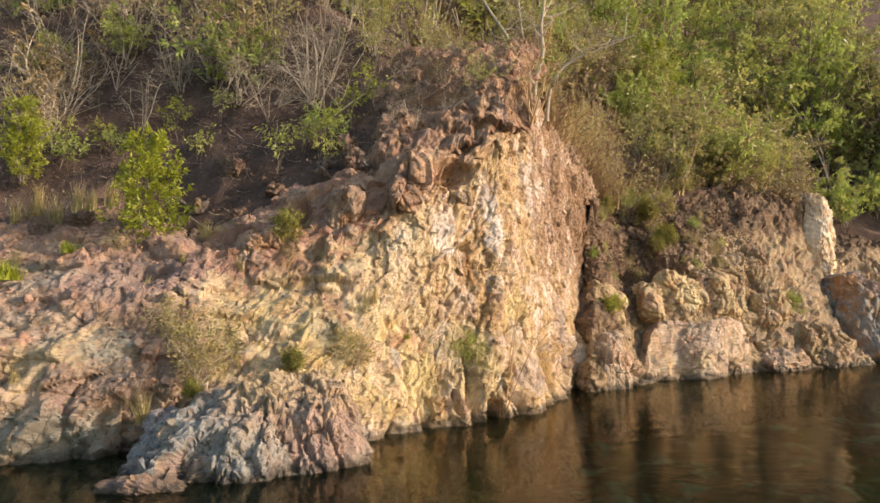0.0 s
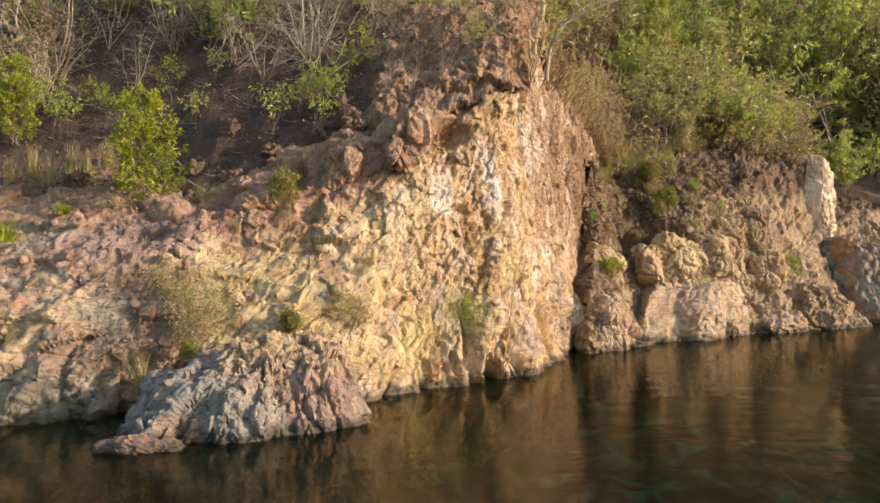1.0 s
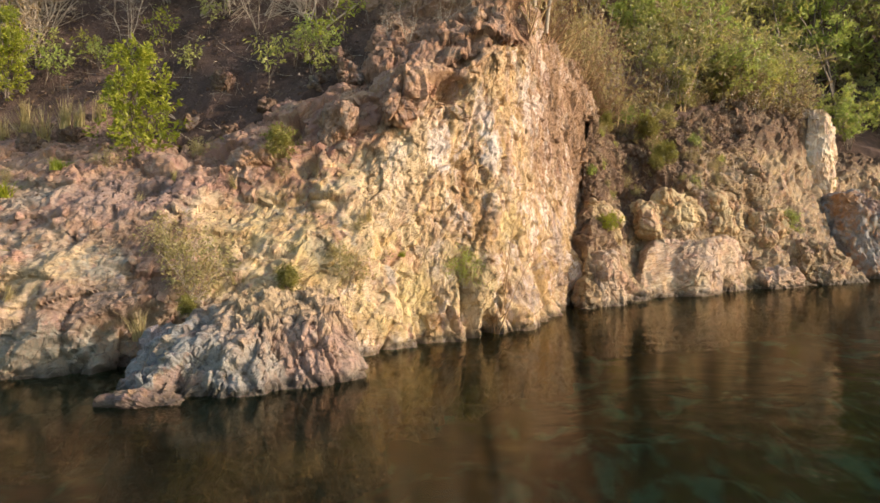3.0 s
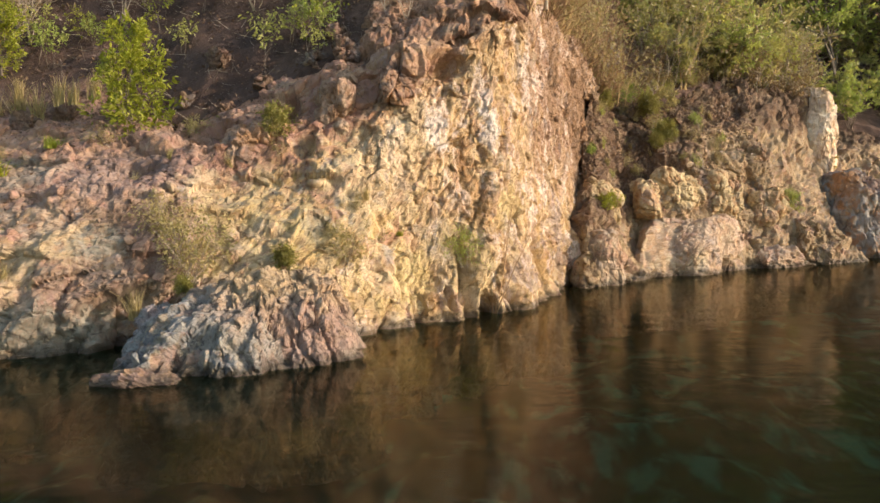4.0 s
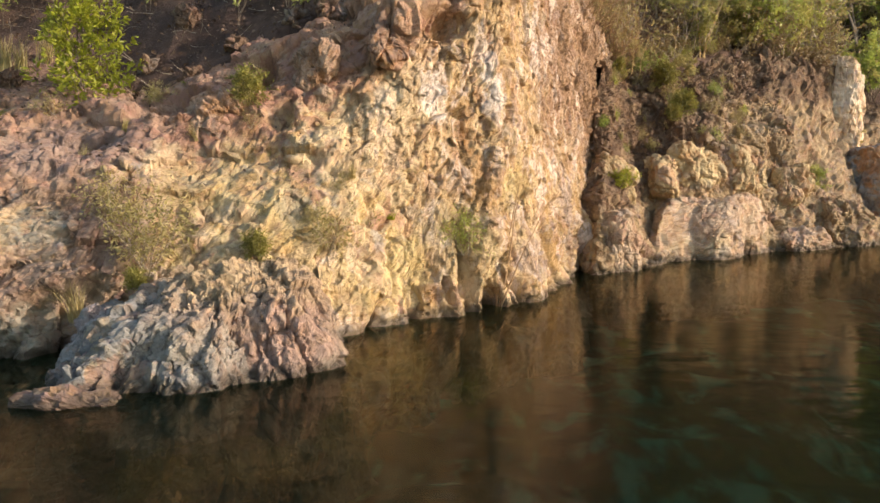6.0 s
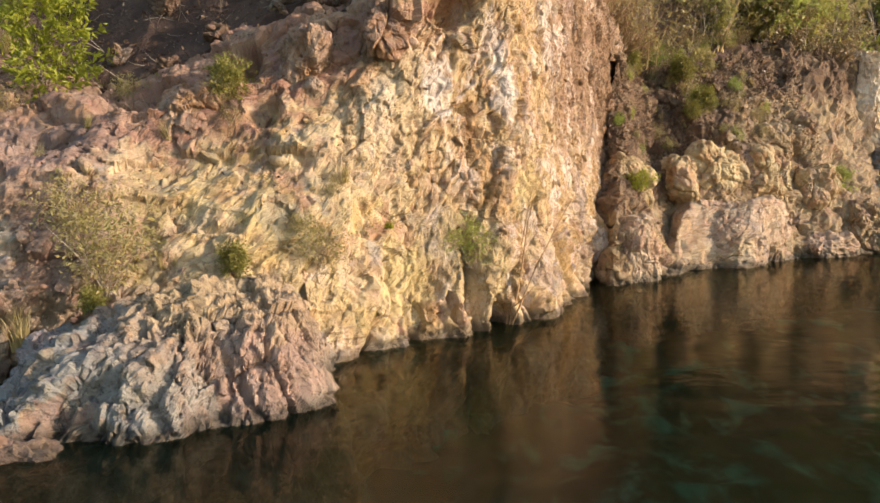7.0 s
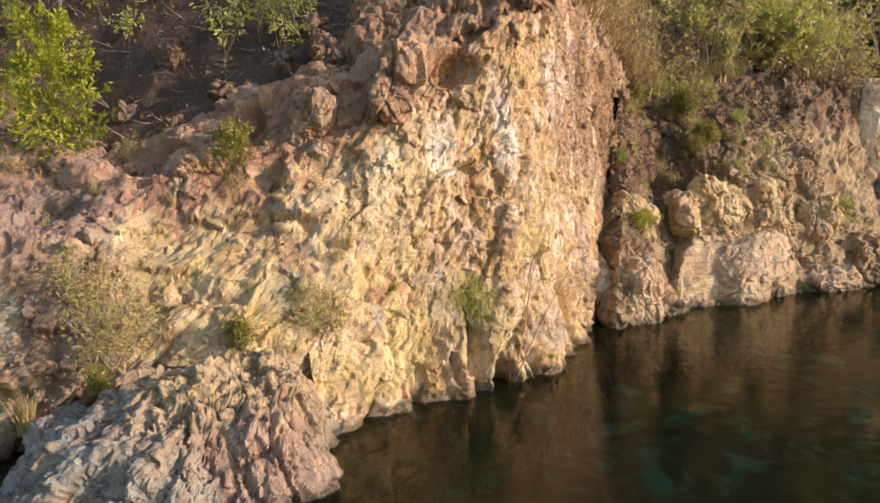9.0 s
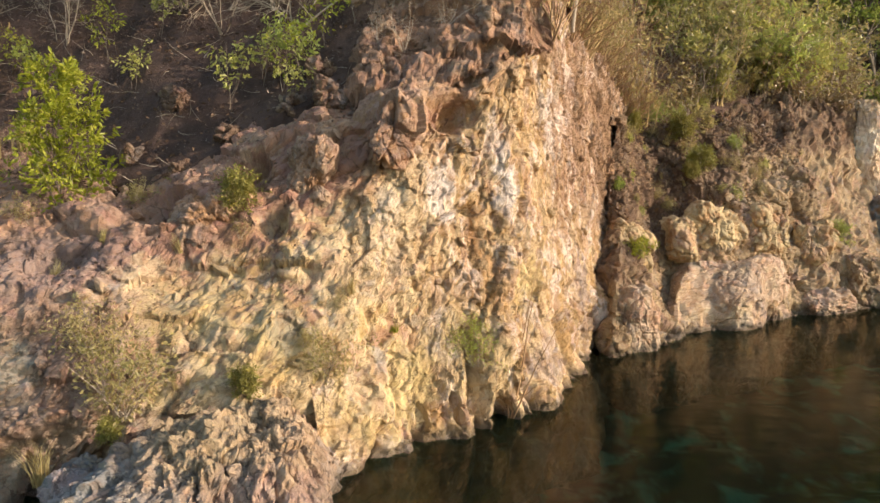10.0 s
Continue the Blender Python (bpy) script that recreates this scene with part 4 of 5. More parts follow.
def limb(rng, start, way, length, radius, bend=0.25, rise=0.1, count=6, tip=0.25):
    pts, p, d = [np.array(start, float)], np.array(start, float), np.array(way, float)
    d /= np.linalg.norm(d)
    for _ in range(count - 1):
        d = d + rng.normal(0, bend, 3) + (0, 0, rise)
        d /= np.linalg.norm(d)
        p = p + d * length / (count - 1)
        pts.append(p)
    return np.array(pts), np.linspace(radius, radius * tip, count)


def leaves(rng, spots, size, droop=0.2, slim=0.42, ways=None):
    """Folded, pointed leaves: four corners each, bent along the middle."""
    n = len(spots)
    d = rng.normal(0, 1, (n, 3)) if ways is None else ways + rng.normal(0, 0.45, (n, 3))
    d[:, 2] -= droop
    d /= np.linalg.norm(d, axis=1, keepdims=True)
    s = np.cross(d, rng.normal(0, 1, (n, 3)))
    s /= np.maximum(np.linalg.norm(s, axis=1, keepdims=True), 1e-9)
    up = np.cross(s, d)
    length = size * rng.uniform(0.6, 1.35, (n, 1))
    base = spots
    mid = base + d * length * 0.5 - up * length * 0.06
    tip = base + d * length - up * length * 0.10
    a, b = mid + s * length * slim * 0.5 + up * length * 0.10, mid - s * length * slim * 0.5 + up * length * 0.10
    v = np.stack([base, a, tip, b], 1).reshape(-1, 3)
    return v, np.arange(4 * n).reshape(n, 4)


def plant(name, seed, height, stems, spread_, branches, twigs, per_twig, leaf, bark, foliage, leaf_from=0.25, thick=0.03, rise=0.12, bend=0.22, twig_len=0.3, droop=0.25, slim=0.42, label="", category="shrub", clump=0.06, woody=0.3):
    """A shrub, sapling or tree: stems, branches, twigs, and leaves along the twigs."""
    rng = np.random.default_rng(seed)
    wood, spots, ways = [], [], []
    for _ in range(stems):
        a = rng.uniform(0, 2 * math.pi)
        lean = rng.uniform(0.2, 1.0) * spread_
        h = height * rng.uniform(0.7, 1.0)
        stem = limb(rng, (rng.normal(0, 0.05), rng.normal(0, 0.05), -0.15), (math.cos(a) * lean, math.sin(a) * lean, 1), h, thick * rng.uniform(0.7, 1.1), bend * 0.6, rise, 7)
        wood.append(stem)
        for _ in range(branches):
            k = rng.uniform(leaf_from, 1.0)
            i = min(int(k * 6), 5)
            at = stem[0][i] + (stem[0][i + 1] - stem[0][i]) * rng.uniform()
            b = rng.uniform(0, 2 * math.pi)
            br = limb(rng, at, (math.cos(b), math.sin(b), rng.uniform(0.0, 0.9)), h * rng.uniform(0.18, 0.42) * (1.25 - 0.7 * k), stem[1][i] * 0.5, bend, rise, 4)
            wood.append(br)
            for _ in range(twigs):
                j = rng.integers(1, 4)
                w = br[0][j] - br[0][j - 1]
                tw = limb(rng, br[0][j], w / np.linalg.norm(w) + rng.normal(0, 0.7, 3), twig_len * rng.uniform(0.5, 1.2), br[1][j] * 0.55 + 0.001, bend, rise * 0.4, 3)
                if rng.uniform() < woody:
                    wood.append(tw)
                if per_twig:
                    g = rng.uniform(0.15, 1.0, per_twig)
                    x = np.stack([np.interp(g, np.linspace(0, 1, 3), tw[0][:, c]) for c in range(3)], 1)
                    spots.append(x + rng.normal(0, clump * 0.5, x.shape))
                    ways.append(np.repeat((tw[0][-1] - tw[0][0])[None] / twig_len, per_twig, 0))
    root = new(name)
    v, f = tubes(wood, 3)
    mesh_object("trunk" if category == "tree" else "stem", v, f, bark, root, True)
    if spots:
        v, f = leaves(rng, np.concatenate(spots), leaf, droop, slim, np.concatenate(ways))
        mesh_object("crown" if category == "tree" else "foliage", v, f, foliage, root)
    return tagged(root, label, category)


def tuft(name, seed, count, height, spread_, foliage, label, width=0.012):
    """A grass tuft of arching, tapering blades."""
    rng = np.random.default_rng(seed)
    vs, fs = [], []
    for i in range(count):
        a, out = rng.uniform(0, 2 * math.pi), rng.uniform(0.1, 1.0) * spread_
        h = height * rng.uniform(0.5, 1.0)
        base = np.array([rng.normal(0, 0.05), rng.normal(0, 0.05), -0.03])
        t = np.linspace(0, 1, 5)[:, None]
        mid = base + np.concatenate([np.cos(a) * out * t ** 1.8, np.sin(a) * out * t ** 1.8, h * (t - 0.18 * out / max(spread_, 1e-3) * t ** 3)], 1)
        s = np.array([-math.sin(a), math.cos(a), 0]) * width * (1 - 0.9 * t)
        v = np.stack([mid - s, mid + s], 1).reshape(-1, 3)
        k = np.arange(4)[:, None] * 2 + i * 10
        vs.append(v)
        fs.append(np.concatenate([k, k + 1, k + 3, k + 2], 1))
    return tagged(mesh_object(name, np.concatenate(vs), np.concatenate(fs), foliage), label, "grass")


def at_ground(x, y, lift=0.0):
    z = float(ground_height(np.array([float(x)]), np.array([float(y)]))[0])
    if -3.3 < x < 1.9 and -0.2 < y < 6.6:
        z = max(z, float(spur_height(x, y)))
    return z + lift


class Kind:
    """One plant, built once and copied; the first call moves the original."""

    def __init__(self, ob):
        self.ob, self.used = ob, False

    def at(self, x, y, z, size=1.0, turn=0.0, lean=0.0, lean_y=0.0):
        m = pose(x, y, z, lean, lean_y, turn)
        if not self.used:
            self.used = True
            self.ob.matrix_basis = m @ Matrix.Diagonal((size, size, size, 1))
            return self.ob
        kept = self.ob.matrix_basis.copy()
        self.ob.scale = (size, size, size)
        made = copy_thing(self.ob, m)
        self.ob.matrix_basis = kept
        return made


rng = np.random.default_rng(77)
lime_saplings = [Kind(plant("sapling", 200 + i, 2.3, 7, 0.15, 14, 4, 10, 0.095, M_BARK, M_LIME, 0.02, 0.018, 0.25, 0.18, 0.22, label="bright lime-green leafy sapling growing from the rock bank", category="sapling")) for i in range(1)]
thin_saplings = [Kind(plant("sapling", 210 + i, 1.7, 2, 0.35, 7, 3, 5, 0.11, M_BARK, M_LIME if i == 0 else M_GREEN, 0.4, 0.014, 0.15, 0.2, 0.25, 0.5, label="thin sapling with a few bright green leaves on dark soil", category="sapling")) for i in range(3)]
green_shrubs = [Kind(plant("shrub", 220 + i, 2.4, 6, 0.75, 8, 3, 12, 0.135, M_BARK, M_GREEN if i < 2 else M_OLIVE, 0.2, 0.02, 0.10, 0.25, 0.26, label="dense green leafy shrub on the wooded hillside", category="shrub")) for i in range(4)]
dry_shrubs = [Kind(plant("dry_shrub", 230 + i, 2.1, 7, 0.7, 7, 3, 4, 0.14, M_PALE, M_DRY if i else M_OLIVE, 0.25, 0.018, 0.08, 0.3, 0.4, label="half-dry shrub with thin pale stems on the hillside", category="shrub")) for i in range(3)]
bare_shrubs = [Kind(plant("bare_shrub", 240 + i, 2.6, 5, 0.9, 7, 5, 0, 0.1, M_PALE, M_DRY, 0.25, 0.022, 0.03, 0.3, 0.5, woody=1.0, label="leafless grey shrub with tangled pale branches", category="shrub")) for i in range(3)]
tall_stems = [Kind(plant("dry_shrub", 243, 3.2, 5, 0.5, 5, 3, 3, 0.17, M_PALE, M_WISP, 0.4, 0.022, 0.04, 0.2, 0.4, label="tall cluster of thin pale stems with straw-green leaves", category="shrub", woody=0.3))]
stem_shrubs = [Kind(plant("dry_shrub", 245 + i, 2.7, 6, 0.35, 4, 3, 3, 0.09, M_BARK, M_OLIVE, 0.45, 0.011, 0.06, 0.16, 0.35, label="upright cluster of thin brown stems with few leaves", category="shrub", woody=0.7)) for i in range(2)]
trees = [Kind(plant("tree", 250 + i, 5.2, 3, 0.45, 12, 4, 9, 0.19, M_BARK, M_GREEN if i != 1 else M_OLIVE, 0.3, 0.075, 0.12, 0.2, 0.5, woody=0.15, label="slender green broadleaf tree on the wooded hillside", category="tree")) for i in range(3)]
low_bushes = [Kind(plant("bush", 260 + i, 0.5, 9, 0.9, 6, 4, 5, 0.055, M_BARK, M_GREEN if i else M_LIME, 0.05, 0.008, 0.12, 0.25, 0.14, label="small round green bush rooted in the rock", category="bush", woody=0.08)) for i in range(2)]
olive_bush = Kind(plant("bush", 265, 0.5, 14, 0.75, 7, 4, 6, 0.06, M_BARK, M_MOSSY, 0.05, 0.008, 0.12, 0.22, 0.14, label="compact olive-green bush rooted in the rock", category="bush", woody=0.08))
wispy_bushes = [Kind(plant("bush", 270 + i, 0.95, 14, 1.0, 6, 4, 4, 0.055, M_PALE, M_GREEN if i == 2 else M_WISP, 0.15, 0.007, 0.1, 0.25, 0.2, label="wispy olive and straw-coloured bush on the rock", category="bush", woody=0.12)) for i in range(3)]
hanging = [Kind(plant("hanging_stems", 280 + i, 1.8, 5, 0.5, 3, 2, 2, 0.12, M_RUST, M_DRY, 0.3, 0.018, 0.0, 0.12, 0.35, label="rusty dry stems over the cliff's edge", category="shrub")) for i in range(2)]
tangle = [Kind(plant("dry_shrub", 285 + i, 2.5, 5, 0.5, 3, 2, 3, 0.15, M_GOLD if i else M_ROOT, M_WISP, 0.55, 0.027, 0.05, 0.2, 0.35, label="straw-coloured tangle of thin dry stems beside the cliff", category="shrub", woody=0.7)) for i in range(2)]
roots = [Kind(plant("hanging_stems", 283 + i, 2.5, 5, 0.4, 2, 1, 0, 0.06, M_ROOT, M_DRY, 0.3, 0.026, 0.0, 0.07, 0.4, woody=1.0, label="brown dry roots and stems over the cliff's edge", category="shrub")) for i in range(2)]
straw = [Kind(tuft("grass_tuft", 290 + i, 60, 0.75, 0.38, M_STRAW, "straw-coloured dry grass tuft on the bank", 0.010)) for i in range(2)]
lime_tuft = Kind(tuft("grass_tuft", 295, 110, 0.28, 0.32, M_LIME, "low yellow-green grass tuft on the rock", 0.012))

# plants with a place of their own: kind, x, y, z, size, turn
SINGLE = [
    (lime_saplings[0], -6.95, -0.95, 3.55, 1.08, 20), (lime_saplings[0], -10.7, 0.5, 5.4, 0.85, 140), (lime_tuft, -8.0, -1.9, 3.45, 1.0, 0), (lime_tuft, -9.6, -2.2, 3.2, 1.6, 40),
    (olive_bush, -3.95, -1.25, 3.75, 1.15, 0), (wispy_bushes[0], -4.75, -3.4, 1.25, 1.3, 0), (wispy_bushes[1], -5.3, -3.0, 1.75, 1.0, 70),
    (wispy_bushes[2], -0.55, -0.35, 1.1, 0.85, 10), (wispy_bushes[1], -2.5, -2.05, 1.25, 0.9, 120), (olive_bush, -3.35, -2.9, 1.35, 0.7, 50),
    (straw[0], -5.3, -4.3, 0.6, 0.9, 0), (lime_tuft, -8.75, -2.5, 2.95, 1.5, 20), (lime_tuft, -9.1, -2.4, 3.0, 1.3, 75), (olive_bush, -4.75, -3.8, 1.0, 0.55, 0),
    (olive_bush, 3.6, 9.6, 5.5, 1.2, 0), (olive_bush, 5.2, 10.3, 5.3, 1.3, 30), (olive_bush, 5.6, 9.6, 4.4, 1.2, 80), (olive_bush, 5.2, 9.3, 4.1, 0.8, 80),
    (low_bushes[0], 3.3, 6.4, 2.2, 1.0, 10), (low_bushes[1], 10.2, 11.6, 2.2, 1.1, 0), (low_bushes[1], 10.5, 11.7, 1.6, 1.0, 90),
]
for kind, x, y, z, size, turn in SINGLE:
    kind.at(x, y, z, size, turn)
for i, x in enumerate((-9.6, -8.9, -8.3, -11.0, -10.3, -10.0, -9.2, -8.6)):
    straw[i % 2].at(x, -0.5 + 0.3 * (i % 3), at_ground(x, -0.5 + 0.3 * (i % 3)), rng.uniform(0.9, 1.3), 50 * i)
# thin saplings on the dark soil of the slope
for i in range(20):
    x, y = rng.uniform(-11, -2.2), rng.uniform(0.2, 2.6)
    thin_saplings[i % 3].at(x, y, at_ground(x, y), rng.uniform(0.45, 0.9), rng.uniform(0, 360))
# thickets up the left slope
for i in range(125):
    x = rng.uniform(-17, 0.3)
    y = rng.uniform(1.7, 13) - 0.1 * min(x + 6, 0)
    if x > -2.8 and y < 6.2 or x > -5.5 and y < 4.6 and i % 2:
        continue
    kind = (dry_shrubs + bare_shrubs + green_shrubs[:1] + stem_shrubs + bare_shrubs + stem_shrubs + green_shrubs[2:3])[i % 15]
    kind.at(x, y, at_ground(x, y), rng.uniform(0.8, 1.4), rng.uniform(0, 360), rng.uniform(-8, 8))
# green thicket over the right bank
RIM = [(3.6, 11.2), (5.2, 11.5), (6.9, 12.5), (9.0, 14.0), (11.8, 16.2), (13.4, 17.8), (16.5, 22.5), (22.0, 24.5)]
mixed = green_shrubs + dry_shrubs[:2] + stem_shrubs + tangle[1:] + green_shrubs[:2] + dry_shrubs[2:] + tall_stems + lime_saplings + bare_shrubs[:1] + green_shrubs[2:] + tall_stems
for i in range(230):
    t = rng.uniform(0, 6.6)
    a, b, f = RIM[int(t)], RIM[int(t) + 1], t % 1
    back = 0.0 if i % 3 == 0 else rng.uniform(0.3, 14.0)
    x, y = a[0] + (b[0] - a[0]) * f - 0.45 * back + rng.normal(0, 0.2), a[1] + (b[1] - a[1]) * f + 0.85 * back + rng.normal(0, 0.2)
    if x < 5.4 and y < 16.5:
        continue
    kind = (dry_shrubs[:1] + green_shrubs[2:3] + tangle[1:] + dry_shrubs[1:] + tall_stems + green_shrubs[:1] + bare_shrubs[:1] + green_shrubs[3:])[(i // 3) % 9] if i % 3 == 0 else mixed[i % len(mixed)]
    kind.at(x, y, at_ground(x, y), rng.uniform(0.8, 1.25) if i % 3 == 0 else rng.uniform(0.9, 1.7), rng.uniform(0, 360), rng.uniform(0, 14))
for i in range(44):
    x = rng.uniform(12, 40)
    y = 24 + 0.35 * (x - 14) + abs(rng.normal(0, 6))
    (trees + green_shrubs[:2])[i % 5].at(x, y, at_ground(x, y), rng.uniform(1.1, 1.8), rng.uniform(0, 360))
for i in range(62):
    x = rng.uniform(-18, 34)
    y = np.interp(x, line[:, 0], line[:, 1]) + rng.uniform(4.0 if x > 1 else 9.0, 22.0)
    trees[i % 3].at(x, y, at_ground(x, y), rng.uniform(0.8, 1.3), rng.uniform(0, 360))
for i in range(36):
    x = rng.uniform(1, 24)
    y = np.interp(x, line[:, 0], line[:, 1]) + rng.uniform(9.0, 26.0)
    trees[i % 3].at(x, y, at_ground(x, y), rng.uniform(1.0, 1.6), rng.uniform(0, 360))
# dry stems along the spur's right edge
for i in range(34):
    t = rng.uniform(0, 1)
    x, y = np.interp(5.0 + 4.8 * t, (3.0, 5.2, 7.8, 9.8), (1.1, 1.45, 2.3, 3.6)) - rng.uniform(0.1, 0.7), 5.0 + 4.8 * t
    hanging[i % 2].at(x, y, at_ground(x, y) - 0.1, rng.uniform(0.8, 1.35), rng.uniform(0, 360), rng.uniform(-10, 10), rng.uniform(0, 22))


# straw and rust-coloured tangle between the spur and the thicket
for i in range(38):
    t = rng.uniform(0, 1)
    x, y = 2.1 + 2.5 * t + rng.normal(0, 0.3), 6.8 + 4.6 * t + rng.uniform(0.0, 3.6)
    (tangle[0], tangle[1], roots[0], tangle[1], bare_shrubs[0], hanging[0])[i % 6].at(x, y, at_ground(x, y), rng.uniform(0.8, 1.35), rng.uniform(0, 360), rng.uniform(-6, 16), rng.uniform(-6, 10))
# dead branches thrown across the front of the left slope
for i in range(26):
    x, y = rng.uniform(-13, -4.2), rng.uniform(1.8, 4.2)
    bare_shrubs[i % 3].at(x, y, at_ground(x, y, 0.1), rng.uniform(0.5, 0.95), rng.uniform(0, 360), rng.uniform(-50, 50), rng.uniform(-30, 30))
# low growth on the earth of the right bank
for i in range(16):
    x = rng.uniform(4.2, 9.5)
    y = np.interp(x, line[:, 0], line[:, 1]) + rng.uniform(0.5, 1.3)
    (wispy_bushes[2], low_bushes[1], dry_shrubs[1], wispy_bushes[0])[i % 4].at(x, y, at_ground(x, y), rng.uniform(0.6, 1.0) * (0.5 if i % 4 == 2 else 1.0), rng.uniform(0, 360), 12)
# leafy tufts in the hollow beside the wall
for x, y, size in ((3.3, 9.6, 1.2), (3.7, 10.3, 1.8)):
    low_bushes[0].at(x, y, at_ground(x, y), size, 60 * x)
# stems that lean out from the crest between the spur and the thicket
EDGE = np.array([(0.85, 1.2, 6.6), (1.1, 3.0, 7.3), (1.6, 5.3, 7.2), (2.45, 7.6, 7.0), (3.3, 9.2, 6.2), (3.7, 10.0, 5.6)])
for i in range(34):
    t = rng.uniform(0.3, 5.0)
    e = EDGE[int(t)] + (EDGE[min(int(t) + 1, 5)] - EDGE[int(t)]) * (t % 1)
    (tangle + roots[:1] + tangle + hanging[:1])[i % 6].at(e[0] + rng.uniform(-0.25, 0.05), e[1], e[2] - 0.25, rng.uniform(0.45, 0.85), rng.uniform(-40, 40), rng.uniform(-8, 8), rng.uniform(2, 42))
# growth on the shore behind the pillar
for i in range(34):
    x = rng.uniform(17.0, 28.0)
    y = 22.7 + (x - 17.0) * 0.33 + rng.uniform(0.9, 6.0)
    (green_shrubs + bare_shrubs + trees[:2])[i % 9].at(x, y, at_ground(x, y), rng.uniform(0.9, 1.5), rng.uniform(0, 360), rng.uniform(0, 12))
# small growth on the spur
for i, (x, y) in enumerate([(-2.2, 1.0), (-1.7, 0.7), (-1.0, 1.1), (-0.2, 1.6), (-2.1, 2.0), (-1.3, 2.2), (-0.5, 2.5), (0.3, 2.0), (-1.8, 3.2), (-0.9, 3.4), (0.1, 3.4), (-1.4, 4.2), (-0.4, 4.4), (0.6, 4.6)]):
    (bare_shrubs + dry_shrubs + stem_shrubs)[i % 8].at(x, y, at_ground(x, y, -0.1), 0.3 + 0.07 * (i % 4), 47 * i, 5)


# ---- litter on the slope ----
def spur_tree_limbs():
    """The forking tree on the spur: a few heavy limbs with twigs, and one pale limb that arches aside."""
    r = np.random.default_rng(321)
    big = [([(-0.05, 0, -0.9), (-0.12, 0, -0.3), (-0.28, 0.05, 0.15), (-0.42, 0.1, 0.6), (-0.98, 0.1, 1.5), (-1.5, 0.2, 2.5)], 0.075),
           ([(0.0, 0.05, -0.9), (-0.02, 0.05, -0.2), (-0.1, 0.1, 0.5), (-0.2, 0.2, 1.1), (-0.28, 0.3, 2.6)], 0.055),
           ([(0.08, 0.05, -0.9), (0.12, 0.05, -0.3), (0.34, 0.1, 0.2), (0.38, 0.12, 0.55), (0.27, 0.15, 0.95), (0.42, 0.2, 1.6), (0.55, 0.3, 2.8)], 0.085),
           ([(0.05, 0.1, -0.7), (0.1, 0.1, -0.1), (0.12, 0.2, 0.8), (0.65, 0.3, 1.9), (1.2, 0.4, 2.9)], 0.05),
           ([(0.36, -0.4, -1.6), (0.4, -0.4, -1.1), (0.55, -0.4, -0.5), (0.9, -0.4, -0.12), (1.5, -0.4, 0.1), (2.6, -0.4, 0.5)], 0.055)]
    paths, spots = [], []
    for pts, rad in big:
        p = resample(np.array(pts, float), 14, 1)
        paths.append((p, np.linspace(rad, rad * 0.3, 14)))
        for _ in range(9):
            k = r.integers(5, 13)
            b = limb(r, p[k], (r.normal(), r.normal() * 0.6, r.uniform(0.1, 1.0)), r.uniform(0.6, 1.5), rad * 0.3, 0.25, 0.08, 6)
            paths.append(b)
            for _ in range(4):
                w = limb(r, b[0][r.integers(2, 6)], r.normal(0, 1, 3) + (0, 0, 0.4), r.uniform(0.3, 0.7), 0.006, 0.25, 0.05, 4)
                paths.append(w)
                spots.append(w[0][1:])
    root = new("tree")
    mesh_object("trunk", *tubes(paths, 6), M_PALE, root, True)
    mesh_object("crown", *leaves(r, np.concatenate(spots), 0.09), M_OLIVE, root)
    return tagged(root, "gnarled pale tree with forking, nearly bare limbs on the spur", "tree")


spur_tree_limbs().matrix_basis = pose(1.0, 3.7, 8.5)


def scatter(name, seed, count, x0, x1, y0, y1, size, material, label, wood=False):
    """Fallen leaves or broken twigs strewn over the slope, as one object."""
    r = np.random.default_rng(seed)
    x, y = r.uniform(x0, x1, count), r.uniform(y0, y1, count)
    d, _ = crest_distance(x, y)
    x, y = x[d > 0.7], y[d > 0.7]
    z = ground_height(x, y) + 0.03
    p = np.stack([x, y, z], 1)
    if wood:
        paths = [limb(r, q, (r.normal(), r.normal() * 0.6, r.normal(0.25, 0.35)), size * r.uniform(0.4, 1.4), 0.006, 0.2, 0.0, 4) for q in p]
        verts, faces = tubes(paths, 3)
    else:
        w = r.normal(0, 1, (len(p), 3)) * (1, 1, 0.4)
        verts, faces = leaves(r, p, size, 0.0, 0.6, w)
    return tagged(mesh_object(name, verts, faces, material), label, "litter", kind="stuff")


scatter("leaf_litter", 301, 17000, -13, 8, -1.5, 7, 0.075, M_LITTER, "brown fallen leaves strewn over the slope")
scatter("fallen_twigs", 302, 900, -13, 4, -1.5, 6, 0.45, M_PALE, "dry broken twigs strewn over the slope", True)


def face_litter(name, ob, seed, count, inside, size, material, label):
    """Fallen leaves caught on a rock face, as one object."""
    r = np.random.default_rng(seed)
    p, n = SURFACE[ob.name]
    p, n = p.reshape(-1, 3), n.reshape(-1, 3)
    n = np.where(n[:, 2:3] < 0, -n, n)
    q = r.choice(np.nonzero(inside(p, n))[0], count)
    spots = p[q] + n[q] * 0.012 + r.normal(0, 0.012, (count, 3))
    verts, faces = leaves(r, spots, size, 0.0, 0.6, r.normal(0, 1, (count, 3)) * (1, 1, 0.4))
    return tagged(mesh_object(name, verts, faces, material), label, "litter", kind="stuff")


face_litter("leaf_litter", cliff_right, 311, 5200, lambda p, n: (p[:, 2] > 2.9) & (p[:, 2] < 6.0) & (n[:, 2] > 0.25), 0.085, M_LITTER, "brown fallen leaves caught on the right bank")
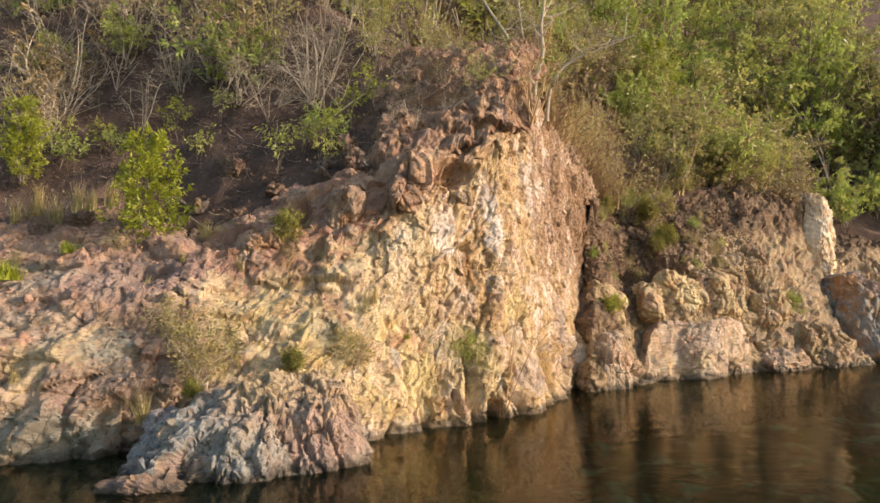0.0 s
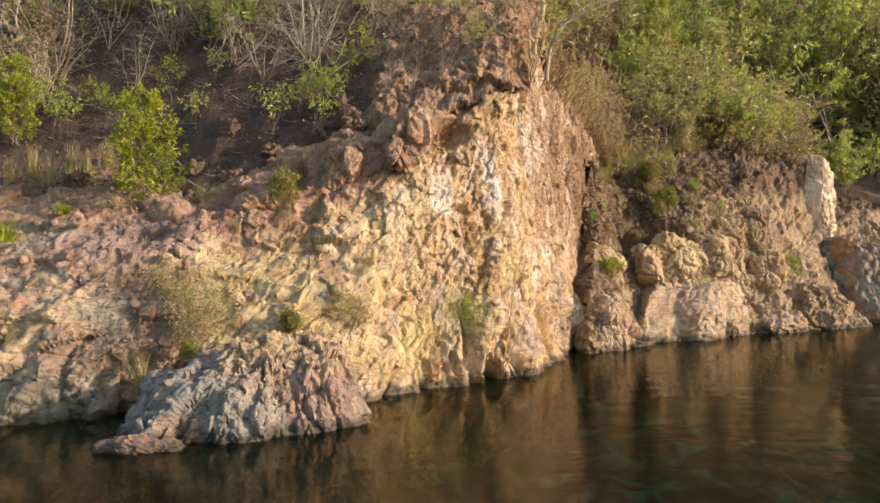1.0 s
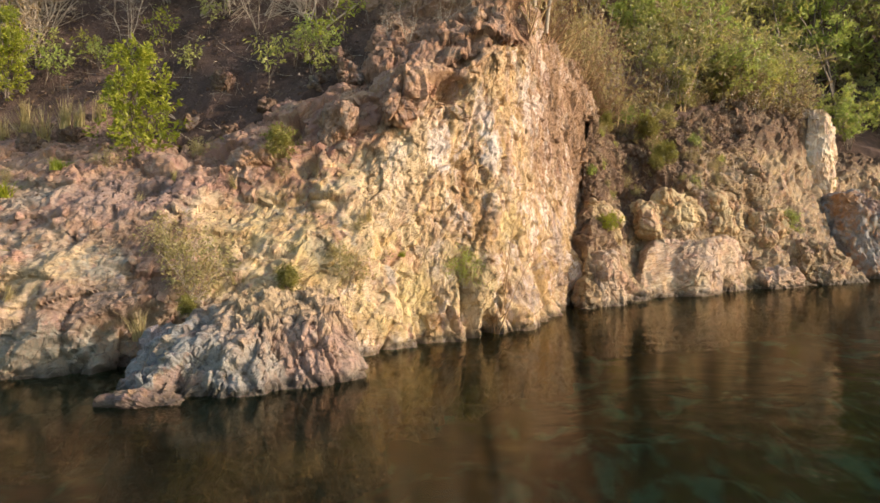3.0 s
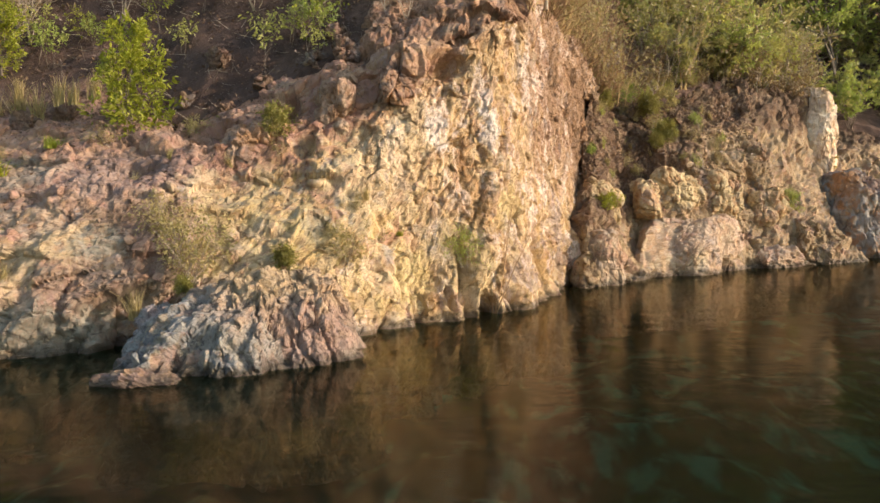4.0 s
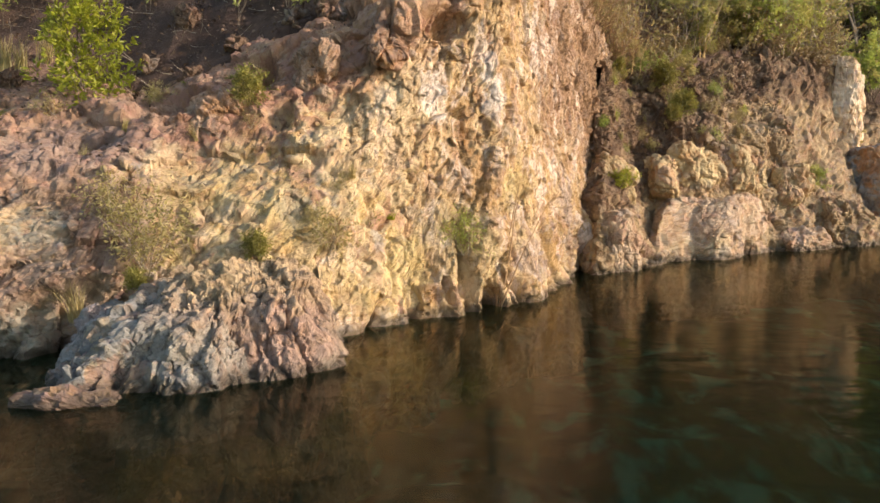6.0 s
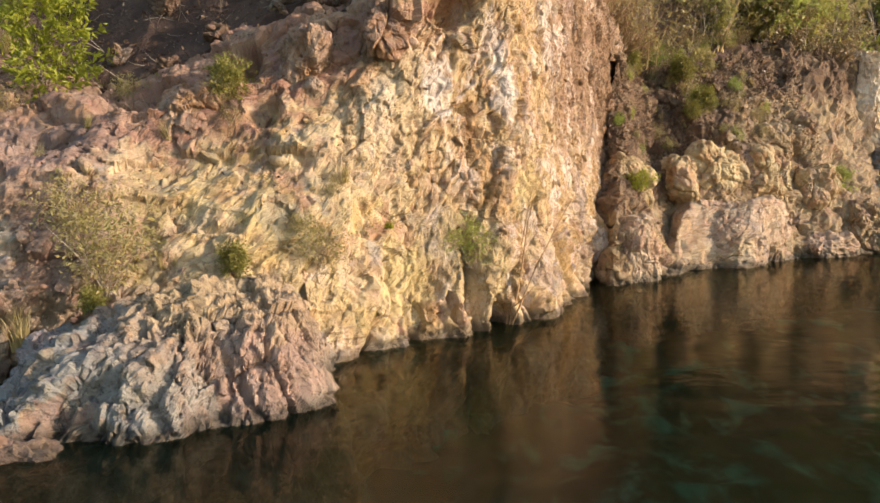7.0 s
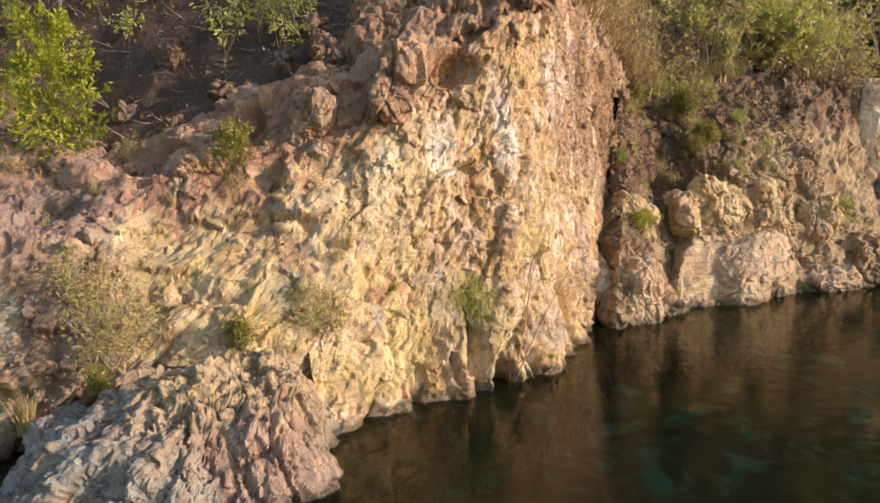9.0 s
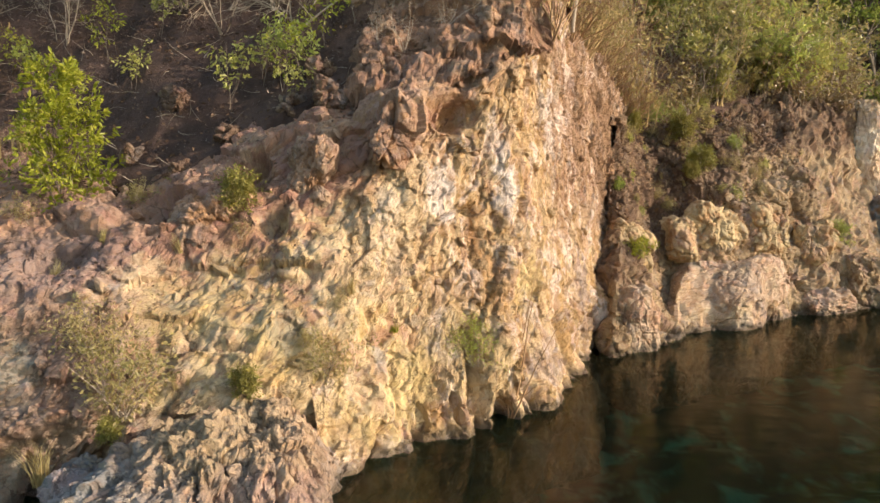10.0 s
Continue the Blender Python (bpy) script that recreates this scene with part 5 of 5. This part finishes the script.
face_litter("dry_leaf_litter", cliff_right, 312, 900, lambda p, n: (p[:, 2] > 2.6) & (p[:, 2] < 6.0) & (n[:, 2] > 0.3), 0.075, M_DRY, "tan dry leaves caught on the right bank")
face_litter("dry_leaf_litter", cliff_left, 313, 1800, lambda p, n: (p[:, 2] > 2.2) & (n[:, 2] > 0.45), 0.06, M_LITTER, "brown dry leaves caught on the rock bank")
# dry tufts and small bushes rooted in the right bank's earth
face = SURFACE[cliff_right.name][0].reshape(-1, 3)
face = face[(face[:, 2] > 2.8) & (face[:, 2] < 5.4) & (face[:, 0] > 2.6)]
for i in range(34):
    q = face[rng.integers(0, len(face))]
    (straw[0], wispy_bushes[0], low_bushes[1], wispy_bushes[2], straw[1])[i % 5].at(q[0], q[1], q[2] - 0.03, rng.uniform(0.35, 0.75), rng.uniform(0, 360), 25)
face = SURFACE[cliff_left.name][0].reshape(-1, 3)
face = face[(face[:, 2] > 0.6) & (face[:, 2] < 4.2) & (face[:, 0] > -9.5)]
for i in range(34):
    q = face[rng.integers(0, len(face))]
    (straw[0], wispy_bushes[0], lime_tuft, wispy_bushes[1], straw[1])[i % 5].at(q[0], q[1], q[2] - 0.03, rng.uniform(0.25, 0.55), rng.uniform(0, 360), 20)


# ---- loose and half-buried stones on the rock faces ----
def stone_meshes(seed, material):
    made = []
    v, f = ICO[2]
    for i in range(7):
        r = np.random.default_rng(seed + i)
        p = v * r.uniform(0.6, 1.0, 3)
        for _ in range(8):
            w = r.normal(0, 1, 3)
            w /= np.linalg.norm(w)
            over = np.maximum(p @ w - r.uniform(0.22, 0.5), 0)
            p = p - over[:, None] * w
        me = bpy.data.meshes.new("stone")
        me.from_pydata(p.tolist(), [], f.tolist())
        me.polygons.foreach_set("use_smooth", np.zeros(len(f), bool))
        me.materials.append(material)
        made.append(me)
    return made


def stones_on(ob, seed, count, inside, material, small=0.05, large=0.16):
    """Angular stones set into a face; each is a piece of it."""
    r = np.random.default_rng(seed)
    p, n = SURFACE[ob.name]
    p, n = p.reshape(-1, 3), n.reshape(-1, 3)
    ok = np.nonzero(inside(p))[0]
    meshes = stone_meshes(seed, material)
    for i in r.choice(ok, count, replace=False):
        size = small + (large - small) * r.uniform() ** 2.2
        st = new("stone", meshes[r.integers(0, 7)])
        st.parent = ob
        e = Euler(r.uniform(0, 6.28, 3))
        st.matrix_basis = Matrix.LocRotScale(Vector(p[i] - n[i] * size * 0.12), e, Vector((size, size * r.uniform(0.7, 1.0), size * r.uniform(0.7, 1.3))))


stones_on(outcrop, 401, 150, lambda p: p[:, 2] > 0.05, M_FRONT, 0.05, 0.15)
stones_on(cliff_wall, 411, 300, lambda p: (p[:, 2] > 0.1) & (p[:, 2] < 6.2) & (p[:, 0] < 2.0), M_WALL, 0.05, 0.15)
stones_on(cliff_left, 421, 300, lambda p: (p[:, 2] > 0.1) & (p[:, 2] < 5.0) & (p[:, 0] > -9.5), M_LEFT, 0.05, 0.20)
stones_on(cliff_right, 431, 130, lambda p: (p[:, 2] > 0.1) & (p[:, 2] < 5.6) & (p[:, 0] > 2.0), M_RIGHT, 0.07, 0.28)
stones_on(ledge, 441, 60, lambda p: p[:, 2] > -0.4, M_LEDGE, 0.05, 0.18)
stones_on(spur, 451, 120, lambda p: (p[:, 1] < 4.0) & (p[:, 2] > 5.5) & (p[:, 0] < 1.2), M_SPUR, 0.06, 0.22)
stones_on(apron, 461, 70, lambda p: p[:, 2] > -0.4, M_APRON, 0.08, 0.3)
